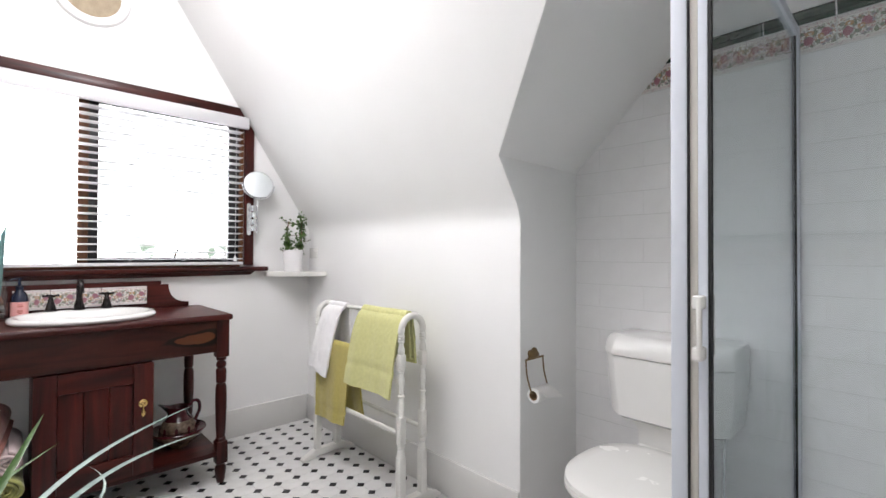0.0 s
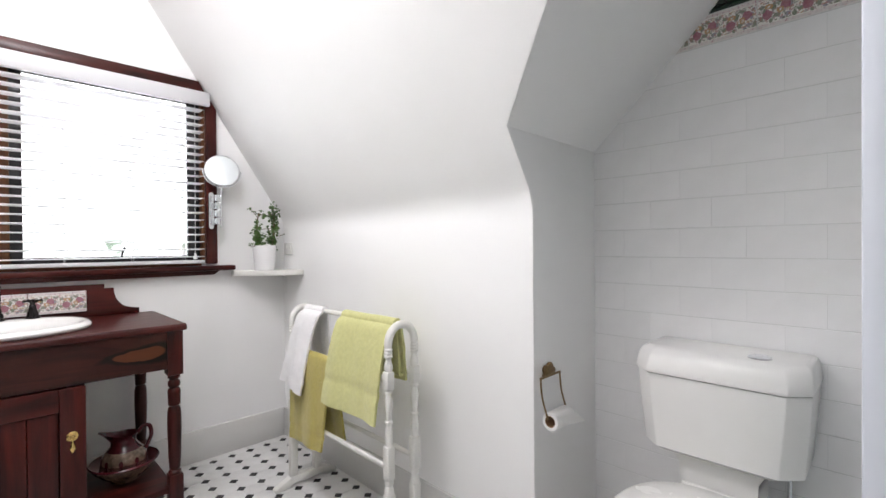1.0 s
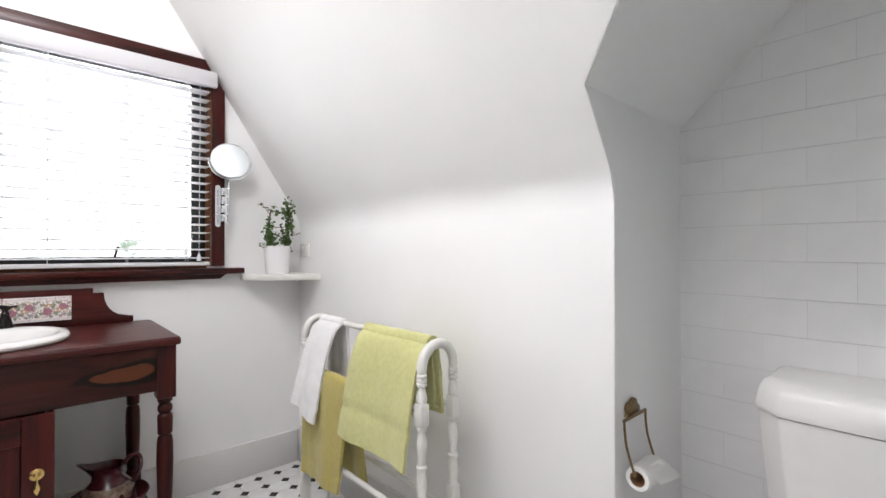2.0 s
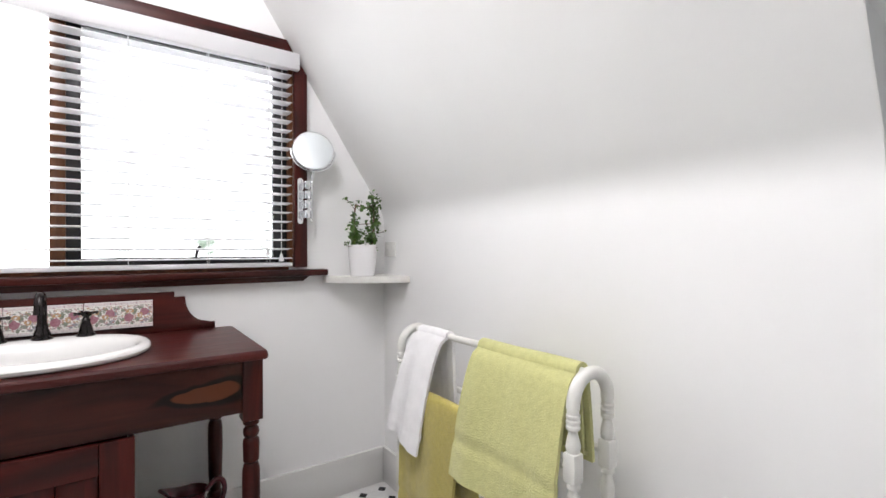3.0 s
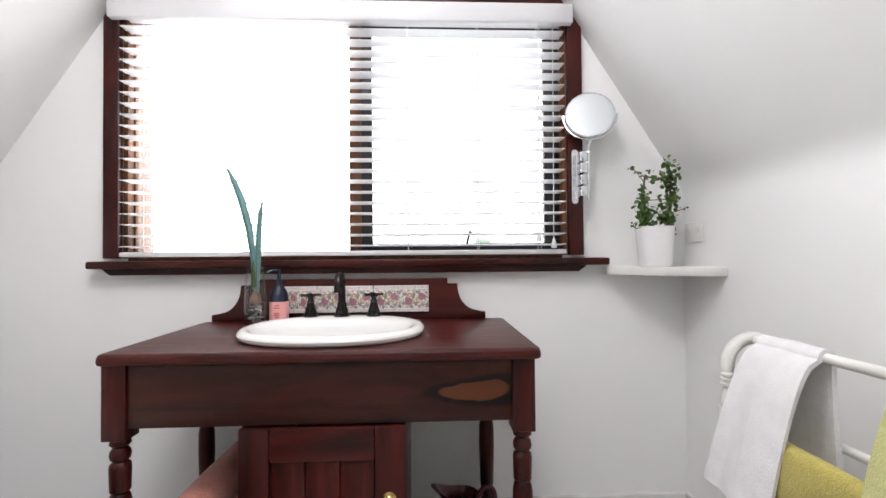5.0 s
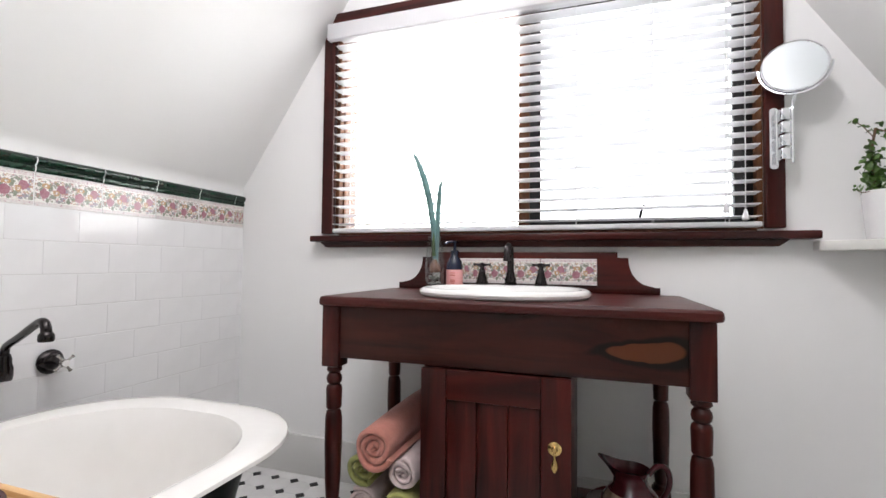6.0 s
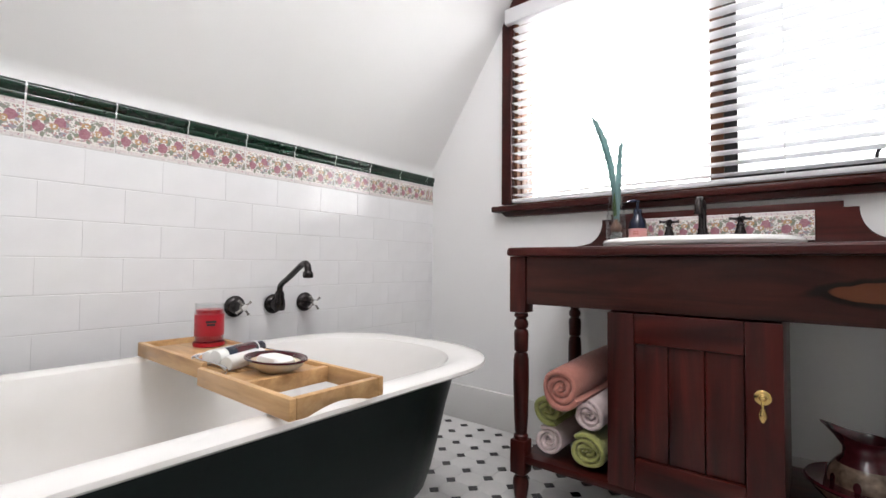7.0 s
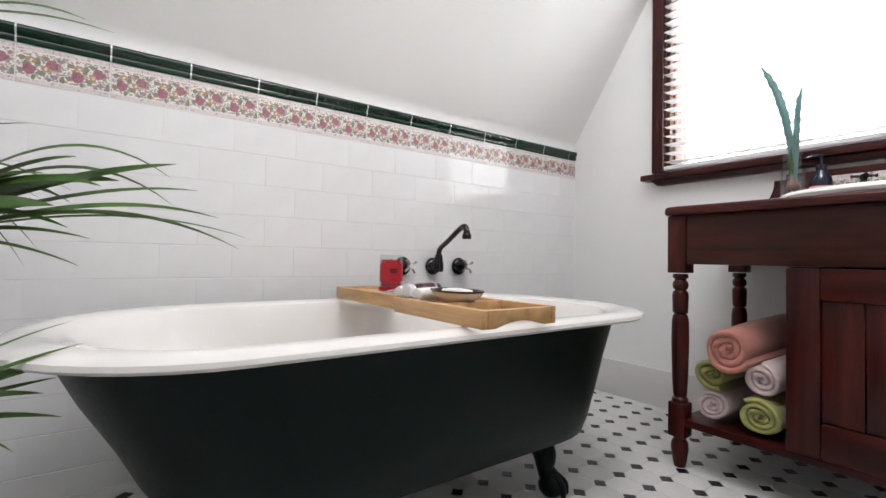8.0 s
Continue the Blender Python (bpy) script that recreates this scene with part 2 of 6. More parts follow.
AGED_BRASS = surface("aged brass", (0.22, 0.15, 0.075), 0.4, 0.9, vary=0.3, fine=150, bump=0.2)
ALU_WHITE = surface("white powder-coated aluminium", (0.62, 0.65, 0.71), 0.5, fine=6, vary=0.0, bump=0.0)
CREAM_STRIP = surface("cream plastic strip", (0.60, 0.57, 0.52), 0.5, vary=0.04, fine=12, bump=0.0)
RUBBER = surface("black rubber", (0.012, 0.012, 0.013), 0.6)
TERRY_WHITE = surface("white terry towelling", (0.80, 0.79, 0.79), 0.95, vary=0.05, big=20, fine=240, bump=0.7, depth=0.003, sheen=0.3)
TERRY_LIME = surface("lime green terry towelling", (0.55, 0.54, 0.235), 0.95, vary=0.06, big=60, fine=240, bump=0.7, depth=0.003, sheen=0.3)
TERRY_OLIVE = surface("mustard green terry towelling", (0.46, 0.385, 0.095), 0.95, vary=0.07, big=60, fine=240, bump=0.7, depth=0.003, sheen=0.3)
TERRY_APPLE = surface("apple green terry towelling", (0.32, 0.325, 0.10), 0.95, vary=0.1, big=20, fine=170, bump=0.8, depth=0.004, sheen=0.3)
TERRY_PINK = surface("pale pink terry towelling", (0.68, 0.55, 0.54), 0.95, vary=0.07, big=20, fine=170, bump=0.8, depth=0.004, sheen=0.3)
TERRY_PEACH = surface("peach terry towelling", (0.50, 0.20, 0.155), 0.95, vary=0.1, big=20, fine=170, bump=0.8, depth=0.004, sheen=0.3)
PAPER = surface("white paper", (0.82, 0.81, 0.79), 0.9, vary=0.02, fine=200, bump=0.3)
CARD = surface("brown card", (0.30, 0.17, 0.09), 0.9)
LEAF = surface("palm leaf", (0.055, 0.13, 0.022), 0.4, vary=0.35, big=9, fine=60, bump=0.2)
# green leaf painted pale grey to carry the sheen of light from above
LEAF_SHEEN = surface("palm leaf with sheen in its colour", (0.26, 0.34, 0.31), 0.38, vary=0.25, big=9, fine=60, bump=0.15)
LEAF_SMALL = surface("jade leaf", (0.075, 0.145, 0.032), 0.35, vary=0.35, big=25, fine=90, bump=0.1)
# the bluish pallor is window haze mixed into the leaf's colour
LEAF_HAZED = surface("bulb leaf, blue green from painted backlit haze", (0.16, 0.28, 0.27), 0.45, vary=0.2, big=12, fine=80, bump=0.15)
TWIG = surface("twig", (0.15, 0.09, 0.055), 0.8, vary=0.2)
EARTH = surface("potting soil", (0.05, 0.035, 0.025), 0.95, vary=0.3, fine=200, bump=0.8, depth=0.004)
POT_WHITE = surface("white glazed pot", (0.80, 0.79, 0.79), 0.25, vary=0.02, bump=0.02)
TERRACOTTA = surface("dark pot", (0.10, 0.085, 0.075), 0.6, vary=0.15, bump=0.2)
NAVY = surface("navy bottle", (0.012, 0.016, 0.035), 0.15, vary=0.1, bump=0.0)
LABEL_PINK = surface("pink label", (0.74, 0.36, 0.34), 0.6, vary=0.03, bump=0.0)
PRINT_RED = surface("red print", (0.42, 0.08, 0.06), 0.6, bump=0.0)
PRINT_DARK = surface("dark print", (0.03, 0.015, 0.02), 0.6, bump=0.0)
RED_WAX = surface("red wax", (0.42, 0.008, 0.022), 0.3, vary=0.1, bump=0.05)
PLUM = surface("plum glaze", (0.060, 0.008, 0.012), 0.12, vary=0.25, big=12, fine=80, bump=0.05)
CREAM_GLAZE = surface("cream glaze", (0.70, 0.60, 0.44), 0.15, vary=0.08, big=14, fine=80, bump=0.05)
# cream darkened in the colour itself for the shade under the washstand
CREAM_SHADED = surface("mottled cream and plum glaze darkened for shade", (0.17, 0.12, 0.085), 0.15, vary=0.5, big=16, fine=60, bump=0.05)
SOAP = surface("white soap", (0.82, 0.80, 0.76), 0.5, vary=0.02, bump=0.05)
STONES = surface("vase pebbles", (0.40, 0.39, 0.37), 0.4, vary=0.3, random_tone=0.4)
BULB = surface("bulb skin", (0.17, 0.075, 0.045), 0.6, vary=0.3)
MESH_TAN = surface("tan vent cloth", (0.42, 0.34, 0.24), 0.9, vary=0.12, big=20, fine=400, bump=0.8, depth=0.003)
SHOWER_GLASS, _nt, _n, _b = material("shower glass")
_t = _n.new("ShaderNodeBsdfTransparent")
_t.inputs[0].default_value = (0.915, 0.938, 0.945, 1)
_g = _n.new("ShaderNodeBsdfGlossy")
_g.inputs["Roughness"].default_value = 0.02
_f = _n.new("ShaderNodeLayerWeight")
_f.inputs[0].default_value = 0.5
_mx = _n.new("ShaderNodeMixShader")
_nt.links.new(math_node(_nt, "MULTIPLY_ADD", math_node(_nt, "POWER", _f.outputs["Facing"], 4.0), 0.5, 0.03), _mx.inputs[0])
_nt.links.new(_t.outputs[0], _mx.inputs[1])
_nt.links.new(_g.outputs[0], _mx.inputs[2])
_nt.links.new(_mx.outputs[0], _n["Material Output"].inputs[0])
THIN_GLASS, _nt, _n, _b = material("thin clear glass")
_t = _n.new("ShaderNodeBsdfTransparent")
_t.inputs[0].default_value = (0.965, 0.975, 0.975, 1)
_g = _n.new("ShaderNodeBsdfGlossy")
_g.inputs["Roughness"].default_value = 0.03
_f = _n.new("ShaderNodeLayerWeight")
_f.inputs[0].default_value = 0.5
_mx = _n.new("ShaderNodeMixShader")
_nt.links.new(math_node(_nt, "MULTIPLY_ADD", math_node(_nt, "POWER", _f.outputs["Facing"], 3.0), 0.45, 0.04), _mx.inputs[0])
_nt.links.new(_t.outputs[0], _mx.inputs[1])
_nt.links.new(_g.outputs[0], _mx.inputs[2])
_nt.links.new(_mx.outputs[0], _n["Material Output"].inputs[0])
CLEAR_GLASS = glass("clear glass", (0.97, 0.98, 0.98))
for m_, share, shade in ((LEAF, 0.25, (0.10, 0.20, 0.03)), (LEAF_HAZED, 0.35, (0.30, 0.46, 0.46))):
    # thin things that let daylight through
    nt = m_.node_tree
    out = next(n for n in nt.nodes if n.type == "OUTPUT_MATERIAL")
    thin = nt.nodes.new("ShaderNodeBsdfTranslucent")
    thin.inputs[0].default_value = (*shade, 1)
    both = nt.nodes.new("ShaderNodeMixShader")
    both.inputs[0].default_value = share
    nt.links.new(out.inputs[0].links[0].from_socket, both.inputs[1])
    nt.links.new(thin.outputs[0], both.inputs[2])
    nt.links.new(both.outputs[0], out.inputs[0])
MIRROR = surface("mirror silver", (0.74, 0.78, 0.80), 0.03, 1.0, vary=0.0, bump=0.0)
SCREEN, _nt, _n, _b = material("insect screen mesh")
_t = _n.new("ShaderNodeBsdfTransparent")
_t.inputs[0].default_value = (0.66, 0.67, 0.68, 1)
_nt.links.new(_t.outputs[0], _n["Material Output"].inputs[0])
OUTDOORS = glow("bright outdoors", OUTDOOR_GLOW)


# ---- mesh helpers ----
ORIGIN = {}


def thing(name, x, y, z, label, category, group="", kind=""):
    ob = new(name)
    ob.location = (x, y, z)
    ORIGIN[ob] = Vector((x, y, z))
    return tagged(ob, label, category, group, kind)


def finish(ob, bm, mat, smooth=True):
    bm.normal_update()
    for f in bm.faces:
        f.smooth = smooth
    me = ob.data
    bm.to_mesh(me)
    bm.free()
    me.materials.append(mat)
    if smooth:
        me.set_sharp_from_angle(angle=radians(38))


def part(name, bm, mat, parent, label=""):
    ob = new(name, bpy.data.meshes.new(name))
    o = ORIGIN[parent]
    bm.transform(Matrix.Translation(-o))
    finish(ob, bm, mat)
    ob.parent = parent
    ORIGIN[ob] = o
    return tagged(ob, label)


def solid(name, bm, mat, label, category="", kind="", group="", base=(0, 0, 0)):
    ob = new(name, bpy.data.meshes.new(name))
    bm.transform(Matrix.Translation(-Vector(base)))
    finish(ob, bm, mat)
    ob.location = base
    ORIGIN[ob] = Vector(base)
    return tagged(ob, label, category, group, kind)


def piece(name, mesh, parent, m):
    """One of many alike pieces, on shared mesh data, under a parent that stands at the world's origin."""
    ob = new(name, mesh)
    ob.parent = parent
    ob.matrix_basis = m
    return ob


def add(bm, other):
    me = bpy.data.meshes.new("join")
    other.to_mesh(me)
    other.free()
    bm.from_mesh(me)
    bpy.data.meshes.remove(me)
    return bm


def box(x0, x1, y0, y1, z0, z1, bevel=0.0, seg=2):
    bm = bmesh.new()
    bmesh.ops.create_cube(bm, size=1, matrix=Matrix.Translation(((x0 + x1) / 2, (y0 + y1) / 2, (z0 + z1) / 2)) @ Matrix.Diagonal((x1 - x0, y1 - y0, z1 - z0, 1)))
    if bevel:
        bmesh.ops.bevel(bm, geom=bm.edges[:], offset=bevel, segments=seg, affect="EDGES", profile=0.5)
    return bm


def prism(points, direction, bevel=0.0):
    """A flat polygon of 3D points, made solid along a direction."""
    bm = bmesh.new()
    d = Vector(direction)
    a = [bm.verts.new(p) for p in points]
    b = [bm.verts.new(Vector(p) + d) for p in points]
    bm.faces.new(a)
    bm.faces.new(b[::-1])
    for i in range(len(a)):
        j = (i + 1) % len(a)
        bm.faces.new((a[j], a[i], b[i], b[j]))
    bmesh.ops.recalc_face_normals(bm, faces=bm.faces[:])
    if bevel:
        bmesh.ops.bevel(bm, geom=bm.edges[:], offset=bevel, segments=2, affect="EDGES", profile=0.5)
    return bm


def lathe(profile, x=0, y=0, z=0, seg=24, m=None, sx=1.0, sy=1.0):
    """Turned form from (radius, height) pairs."""
    bm = bmesh.new()
    rings = []
    for r, h in profile:
        if r < 1e-5:
            rings.append([bm.verts.new((0, 0, h))])
        else:
            rings.append([bm.verts.new((sx * r * math.cos(2 * math.pi * k / seg), sy * r * math.sin(2 * math.pi * k / seg), h)) for k in range(seg)])
    for a, b in zip(rings, rings[1:]):
        for k in range(seg):
            j = (k + 1) % seg
            if len(a) == 1 and len(b) == 1:
                continue
            if len(a) == 1:
                bm.faces.new((a[0], b[j], b[k]))
            elif len(b) == 1:
                bm.faces.new((a[k], a[j], b[0]))
            else:
                bm.faces.new((a[k], a[j], b[j], b[k]))
    for ring, flip in ((rings[0], True), (rings[-1], False)):
        if len(ring) > 1:
            bm.faces.new(ring[::-1] if flip else ring)
    bmesh.ops.recalc_face_normals(bm, faces=bm.faces[:])
    bm.transform(Matrix.Translation((x, y, z)) @ (m or Matrix()))
    return bm


def tube(path, radius, seg=10, caps=True):
    """A round bar along a path; radius: one number or one for each point."""
    bm = bmesh.new()
    pts = [Vector(p) for p in path]
    rad = list(radius) if isinstance(radius, (list, tuple)) else [radius] * len(pts)
    if 3 <= len(pts) <= 10:
        fine, fine_r = [], []
        for i in range(len(pts) - 1):
            p0, p1, p2, p3 = pts[max(i - 1, 0)], pts[i], pts[i + 1], pts[min(i + 2, len(pts) - 1)]
            for q in range(4):
                u = q / 4
                fine.append(0.5 * (2 * p1 + (p2 - p0) * u + (2 * p0 - 5 * p1 + 4 * p2 - p3) * u * u + (3 * p1 - p0 - 3 * p2 + p3) * u ** 3))
                fine_r.append(rad[i] + (rad[i + 1] - rad[i]) * u)
        pts, rad = fine + [pts[-1]], fine_r + [rad[-1]]
    rings, side = [], None
    for i, p in enumerate(pts):
        t = (pts[min(i + 1, len(pts) - 1)] - pts[max(i - 1, 0)]).normalized()
        if side is None:
            side = t.orthogonal().normalized()
        side = (side - t * side.dot(t)).normalized()
        up = t.cross(side)
        rings.append([bm.verts.new(p + rad[i] * (math.cos(2 * math.pi * k / seg) * side + math.sin(2 * math.pi * k / seg) * up)) for k in range(seg)])
    for a, b in zip(rings, rings[1:]):
        for k in range(seg):
            j = (k + 1) % seg
            bm.faces.new((a[k], a[j], b[j], b[k]))
    if caps:
        bm.faces.new(rings[0][::-1])
        bm.faces.new(rings[-1])
    bmesh.ops.recalc_face_normals(bm, faces=bm.faces[:])
    return bm


def loft(rings, cap_first=False, cap_last=False):
    bm = bmesh.new()
    vs = [[bm.verts.new(p) for p in ring] for ring in rings]
    n = len(vs[0])
    for a, b in zip(vs, vs[1:]):
        for k in range(n):
            j = (k + 1) % n
            bm.faces.new((a[k], a[j], b[j], b[k]))
    if cap_first:
        bm.faces.new(vs[0][::-1])
    if cap_last:
        bm.faces.new(vs[-1])
    bmesh.ops.recalc_face_normals(bm, faces=bm.faces[:])
    return bm


def rounded(x0, x1, y0, y1, r, z, n=8):
    """A rounded rectangle as a ring of points at one height."""
    out = []
    for cx, cy, a0 in ((x1 - r, y1 - r, 0), (x0 + r, y1 - r, 90), (x0 + r, y0 + r, 180), (x1 - r, y0 + r, 270)):
        for k in range(n + 1):
            a = radians(a0 + 90 * k / n)
            out.append((cx + r * math.cos(a), cy + r * math.sin(a), z))
    return out


def ellipse(cx, cy, rx, ry, z, n=48, power=2.0):
    out = []
    for k in range(n):
        c, s = math.cos(2 * math.pi * k / n), math.sin(2 * math.pi * k / n)
        out.append((cx + rx * math.copysign(abs(c) ** (2 / power), c), cy + ry * math.copysign(abs(s) ** (2 / power), s), z))
    return out


def arc(n, a0, a1):
    return [radians(a0 + (a1 - a0) * k / n) for k in range(n + 1)]


# ---- structure ----
W, E, N, S = 0.0, 2.59, 3.45, -0.65
KW, KE = 1.30, 1.315
TW, TE = 1.48, 1.55
TOP = 2.75
BACK, DN, DS, DZ, RY, RZ = 3.03, 1.628, -0.13, 1.535, 0.749, 2.395


def west_x(z):
    return (z - KW) / TW


def east_x(z):
    return E - (z - KE) / TE


floor = solid("floor", box(W - 0.1, BACK + 0.1, S - 0.1, N + 0.1, -0.12, -0.003), GROUT, "white octagon mosaic floor with small black dots", "floor", "structure")

# north gable wall round the window
WX0, WX1, WZ0, WZ1 = 0.508, 2.137, 1.072, 2.0
bm = prism([(W - 0.1, N, -0.1), (E + 0.1, N, -0.1), (E + 0.1, N, WZ0), (W - 0.1, N, WZ0)], (0, 0.16, 0))
add(bm, prism([(W - 0.1, N, WZ0), (WX0, N, WZ0), (WX0, N, WZ1), (W - 0.1, N, WZ1)], (0, 0.16, 0)))
add(bm, prism([(WX1, N, WZ0), (E + 0.1, N, WZ0), (E + 0.1, N, WZ1), (WX1, N, WZ1)], (0, 0.16, 0)))
add(bm, prism([(W - 0.1, N, WZ1), (E + 0.1, N, WZ1), (E + 0.1, N, TOP + 0.1), (W - 0.1, N, TOP + 0.1)], (0, 0.16, 0)))
solid("wall_north", bm, PAINT, "white painted gable wall with a timber window", "wall", "structure")
solid("wall_south", box(W - 0.1, E + 0.6, S - 0.1, S, -0.1, TOP + 0.1), PAINT, "plain white painted wall", "wall", "structure")
wall_west = solid("wall_west", box(W - 0.12, W - 0.008, S, N, -0.1, KW + 0.02), PAINT, "low white wall tiled up to a green rail", "wall", "structure")
solid("wall_east", box(E, E + 0.1, DN + 0.0015, N, -0.1, KE + 0.03), PAINT, "low white painted knee wall", "wall", "structure")
solid("wall_east_2", box(E, E + 0.1, S, DS - 0.004, -0.1, KE + 0.03), PAINT, "low white painted knee wall", "wall", "structure")


def slope(name, outline, normal):
    return solid(name, prism(outline, normal), PAINT, "white painted sloping ceiling", "ceiling", "structure")


nw = Vector((-TW, 0, 1)).normalized() * 0.12
ne = Vector((TE, 0, 1)).normalized() * 0.12
slope("ceiling_slope_west", [(W - 0.008, S, KW - 0.012), (W - 0.008, N, KW - 0.012), (west_x(TOP), N, TOP), (west_x(TOP), S, TOP)], nw)
g = 0.0015
slope("ceiling_slope_east", [(E, N, KE), (E, DN + g, KE), (east_x(DZ + g), DN + g, DZ + g), (east_x(RZ + g), RY, RZ + g), (east_x(DZ + g), DS - g, DZ + g), (E, DS - g, KE), (E, S, KE),
                             (east_x(TOP), S, TOP), (east_x(TOP), N, TOP)], ne)
solid("ceiling", box(west_x(TOP) - 0.1, east_x(TOP) + 0.1, S, N, TOP, TOP + 0.1), PAINT, "flat white painted ceiling", "ceiling", "structure")
h = 0.0012
solid("wall_alcove_north", prism([(E + h, DN, -0.1), (BACK, DN, -0.1), (BACK, DN, DZ + 0.08), (east_x(DZ + 0.08) + h, DN, DZ + 0.08), (east_x(DZ) + h, DN, DZ), (E + h, DN, KE)], (0, 0.09, 0)), PAINT,
      "white painted side wall of the toilet alcove", "wall", "structure")
solid("wall_alcove_south", prism([(E + h, DS, -0.1), (BACK, DS, -0.1), (BACK, DS, DZ + 0.08), (east_x(DZ) + h, DS, DZ + 0.08), (E + h, DS, KE)], (0, -0.09, 0)), PAINT,
      "white painted side wall of the shower", "wall", "structure")
wall_back = solid("wall_alcove_back", box(BACK + 0.008, BACK + 0.12, DS - 0.1, DN + 0.1, -0.1, RZ + 0.15), PAINT, "white tiled back wall of the alcove with a floral border", "wall", "structure")
un = Vector((0, RZ - DZ, DN - RY)).normalized() * 0.09
us = Vector((0, -(RZ - DZ), DN - RY)).normalized() * 0.09
solid("ceiling_alcove_north", prism([(east_x(DZ) + h, DN, DZ), (BACK + 0.06, DN, DZ), (BACK + 0.06, RY, RZ), (east_x(RZ) + h, RY, RZ)], un), PAINT, "white painted alcove ceiling", "ceiling", "structure")
solid("ceiling_alcove_south", prism([(east_x(DZ) + h, DS, DZ), (BACK + 0.06, DS, DZ), (BACK + 0.06, RY, RZ), (east_x(RZ) + h, RY, RZ)], us), PAINT, "white painted alcove ceiling", "ceiling", "structure")

# soft plastered creases between low walls and slopes


def crease(name, x, z, tan_, sign, length, y0, y1):
    d = math.atan(1 / tan_)
    r = length / math.tan(d / 2)
    pts = [(x + sign * (r - r * math.cos(d * k / 8)), y0, z - length + r * math.sin(d * k / 8)) for k in range(9)]
    pts += [(x - sign * 0.004, y0, z + 0.004), (x - sign * 0.002, y0, z - length)]
    return solid(name, prism(pts, (0, y1 - y0, 0)), PAINT, "soft plastered crease below the sloping ceiling", "ceiling", "structure")


crease("trim_east", E, KE, TE, -1, 0.055, DN + 0.0015, N)
crease("trim_west", W - 0.008, KW - 0.012, TW, 1, 0.028, S, N)

# skirtings with a small rounded top
SK = 0.172


def skirting(name, x0, x1, y0, y1):
    bm = box(x0, x1, y0, y1, -0.002, SK, 0.004)
    return solid(name, bm, SKIRT, "grey-white painted skirting board", "skirting", "structure")


skirting("baseboard_north", W + 0.002, E - 0.015, N - 0.013, N + 0.01)
skirting("baseboard_east", E - 0.013, E + 0.01, DN + 0.002, N - 0.002)

# ---- window ----
window = thing("window_1", 1.32, N, 1.05, "red-brown timber window with a dark opening sash", "window", kind="structure")
Y0 = N - 0.03
part("window_frame", prism([(0.455, Y0, 1.072), (0.508, Y0, 1.072), (0.508, Y0, 1.9995), (0.483, Y0, 1.9995), (0.455, Y0, 1.937)], (0, 0.031, 0), 0.003), WOOD_Z, window)
part("window_frame", prism([(2.137, Y0, 1.072), (2.192, Y0, 1.072), (2.192, Y0, 1.921), (2.137, Y0, 2.0)], (0, 0.031, 0), 0.003), WOOD_Z, window)
part("window_frame", prism([(0.483, Y0 + 0.002, 2.0), (2.137, Y0 + 0.002, 2.0), (2.104, Y0 + 0.002, 2.058), (0.514, Y0 + 0.002, 2.058)], (0, 0.028, 0), 0.003), WOOD_X, window)
part("window_sill", box(0.417, 2.277, N - 0.062, N + 0.05, 1.035, 1.062, 0.006), WOOD_X, window)
part("window_apron", prism([(0.455, N - 0.04, 1.035), (2.20, N - 0.04, 1.035), (2.17, N - 0.04, 1.012), (0.485, N - 0.04, 1.012)], (0, 0.041, 0), 0.003), WOOD_X, window)
for x0, x1, z0, z1 in ((WX0, WX0 + 0.018, WZ0, WZ1), (WX1 - 0.018, WX1, WZ0, WZ1), (WX0 + 0.018, WX1 - 0.018, WZ1 - 0.018, WZ1), (WX0 + 0.018, WX1 - 0.018, WZ0 - 0.01, WZ0 + 0.006)):
    part("lining", box(x0, x1, N - 0.002, N + 0.158, z0, z1, 0.002), CEDAR, window)
part("mullion", box(1.318, 1.362, N + 0.022, N + 0.10, WZ0 + 0.006, WZ1 - 0.018, 0.004), CEDAR, window)


def sash(x0, x1, mat, wide, label, far_wide):
    z0, z1 = WZ0 + 0.006, WZ1 - 0.018
    y0, y1 = N + 0.030, N + 0.065
    s = part("sash", box(x0, x0 + wide, y0, y1, z0, z1, 0.003), mat, window, label)
    part("stile", box(x1 - far_wide, x1, y0, y1, z0, z1, 0.003), mat, s)
    part("rail", box(x0 + wide, x1 - far_wide, y0, y1, z0, z0 + wide, 0.003), mat, s)
    part("rail", box(x0 + wide, x1 - far_wide, y0, y1, z1 - wide, z1, 0.003), mat, s)
    pane = part("pane", box(x0 + wide, x1 - far_wide, y0 + 0.012, y0 + 0.017, z0 + wide, z1 - wide), CLEAR_GLASS, s)
    pane.visible_shadow = False
    return s


fixed = part("glazing_bead", box(0.526, 0.533, N + 0.030, N + 0.065, WZ0 + 0.006, WZ1 - 0.018, 0.002), CEDAR, window)
part("glazing_bead", box(0.533, 1.318, N + 0.030, N + 0.065, WZ0 + 0.006, WZ0 + 0.014, 0.002), CEDAR, fixed)
part("glazing_bead", box(0.533, 1.318, N + 0.030, N + 0.065, WZ1 - 0.026, WZ1 - 0.018, 0.002), CEDAR, fixed)
fixed_pane = part("pane", box(0.533, 1.318, N + 0.042, N + 0.047, WZ0 + 0.014, WZ1 - 0.026), CLEAR_GLASS, window)
fixed_pane.visible_shadow = False
opening = sash(1.362, 2.119, DARK_SASH, 0.042, "dark opening sash", 0.058)
part("insect_screen", box(1.405, 2.057, N + 0.072, N + 0.074, 1.119, 1.941), SCREEN, opening)
latch = box(1.70, 1.78, N + 0.018, N + 0.031, 1.10, 1.112, 0.003)
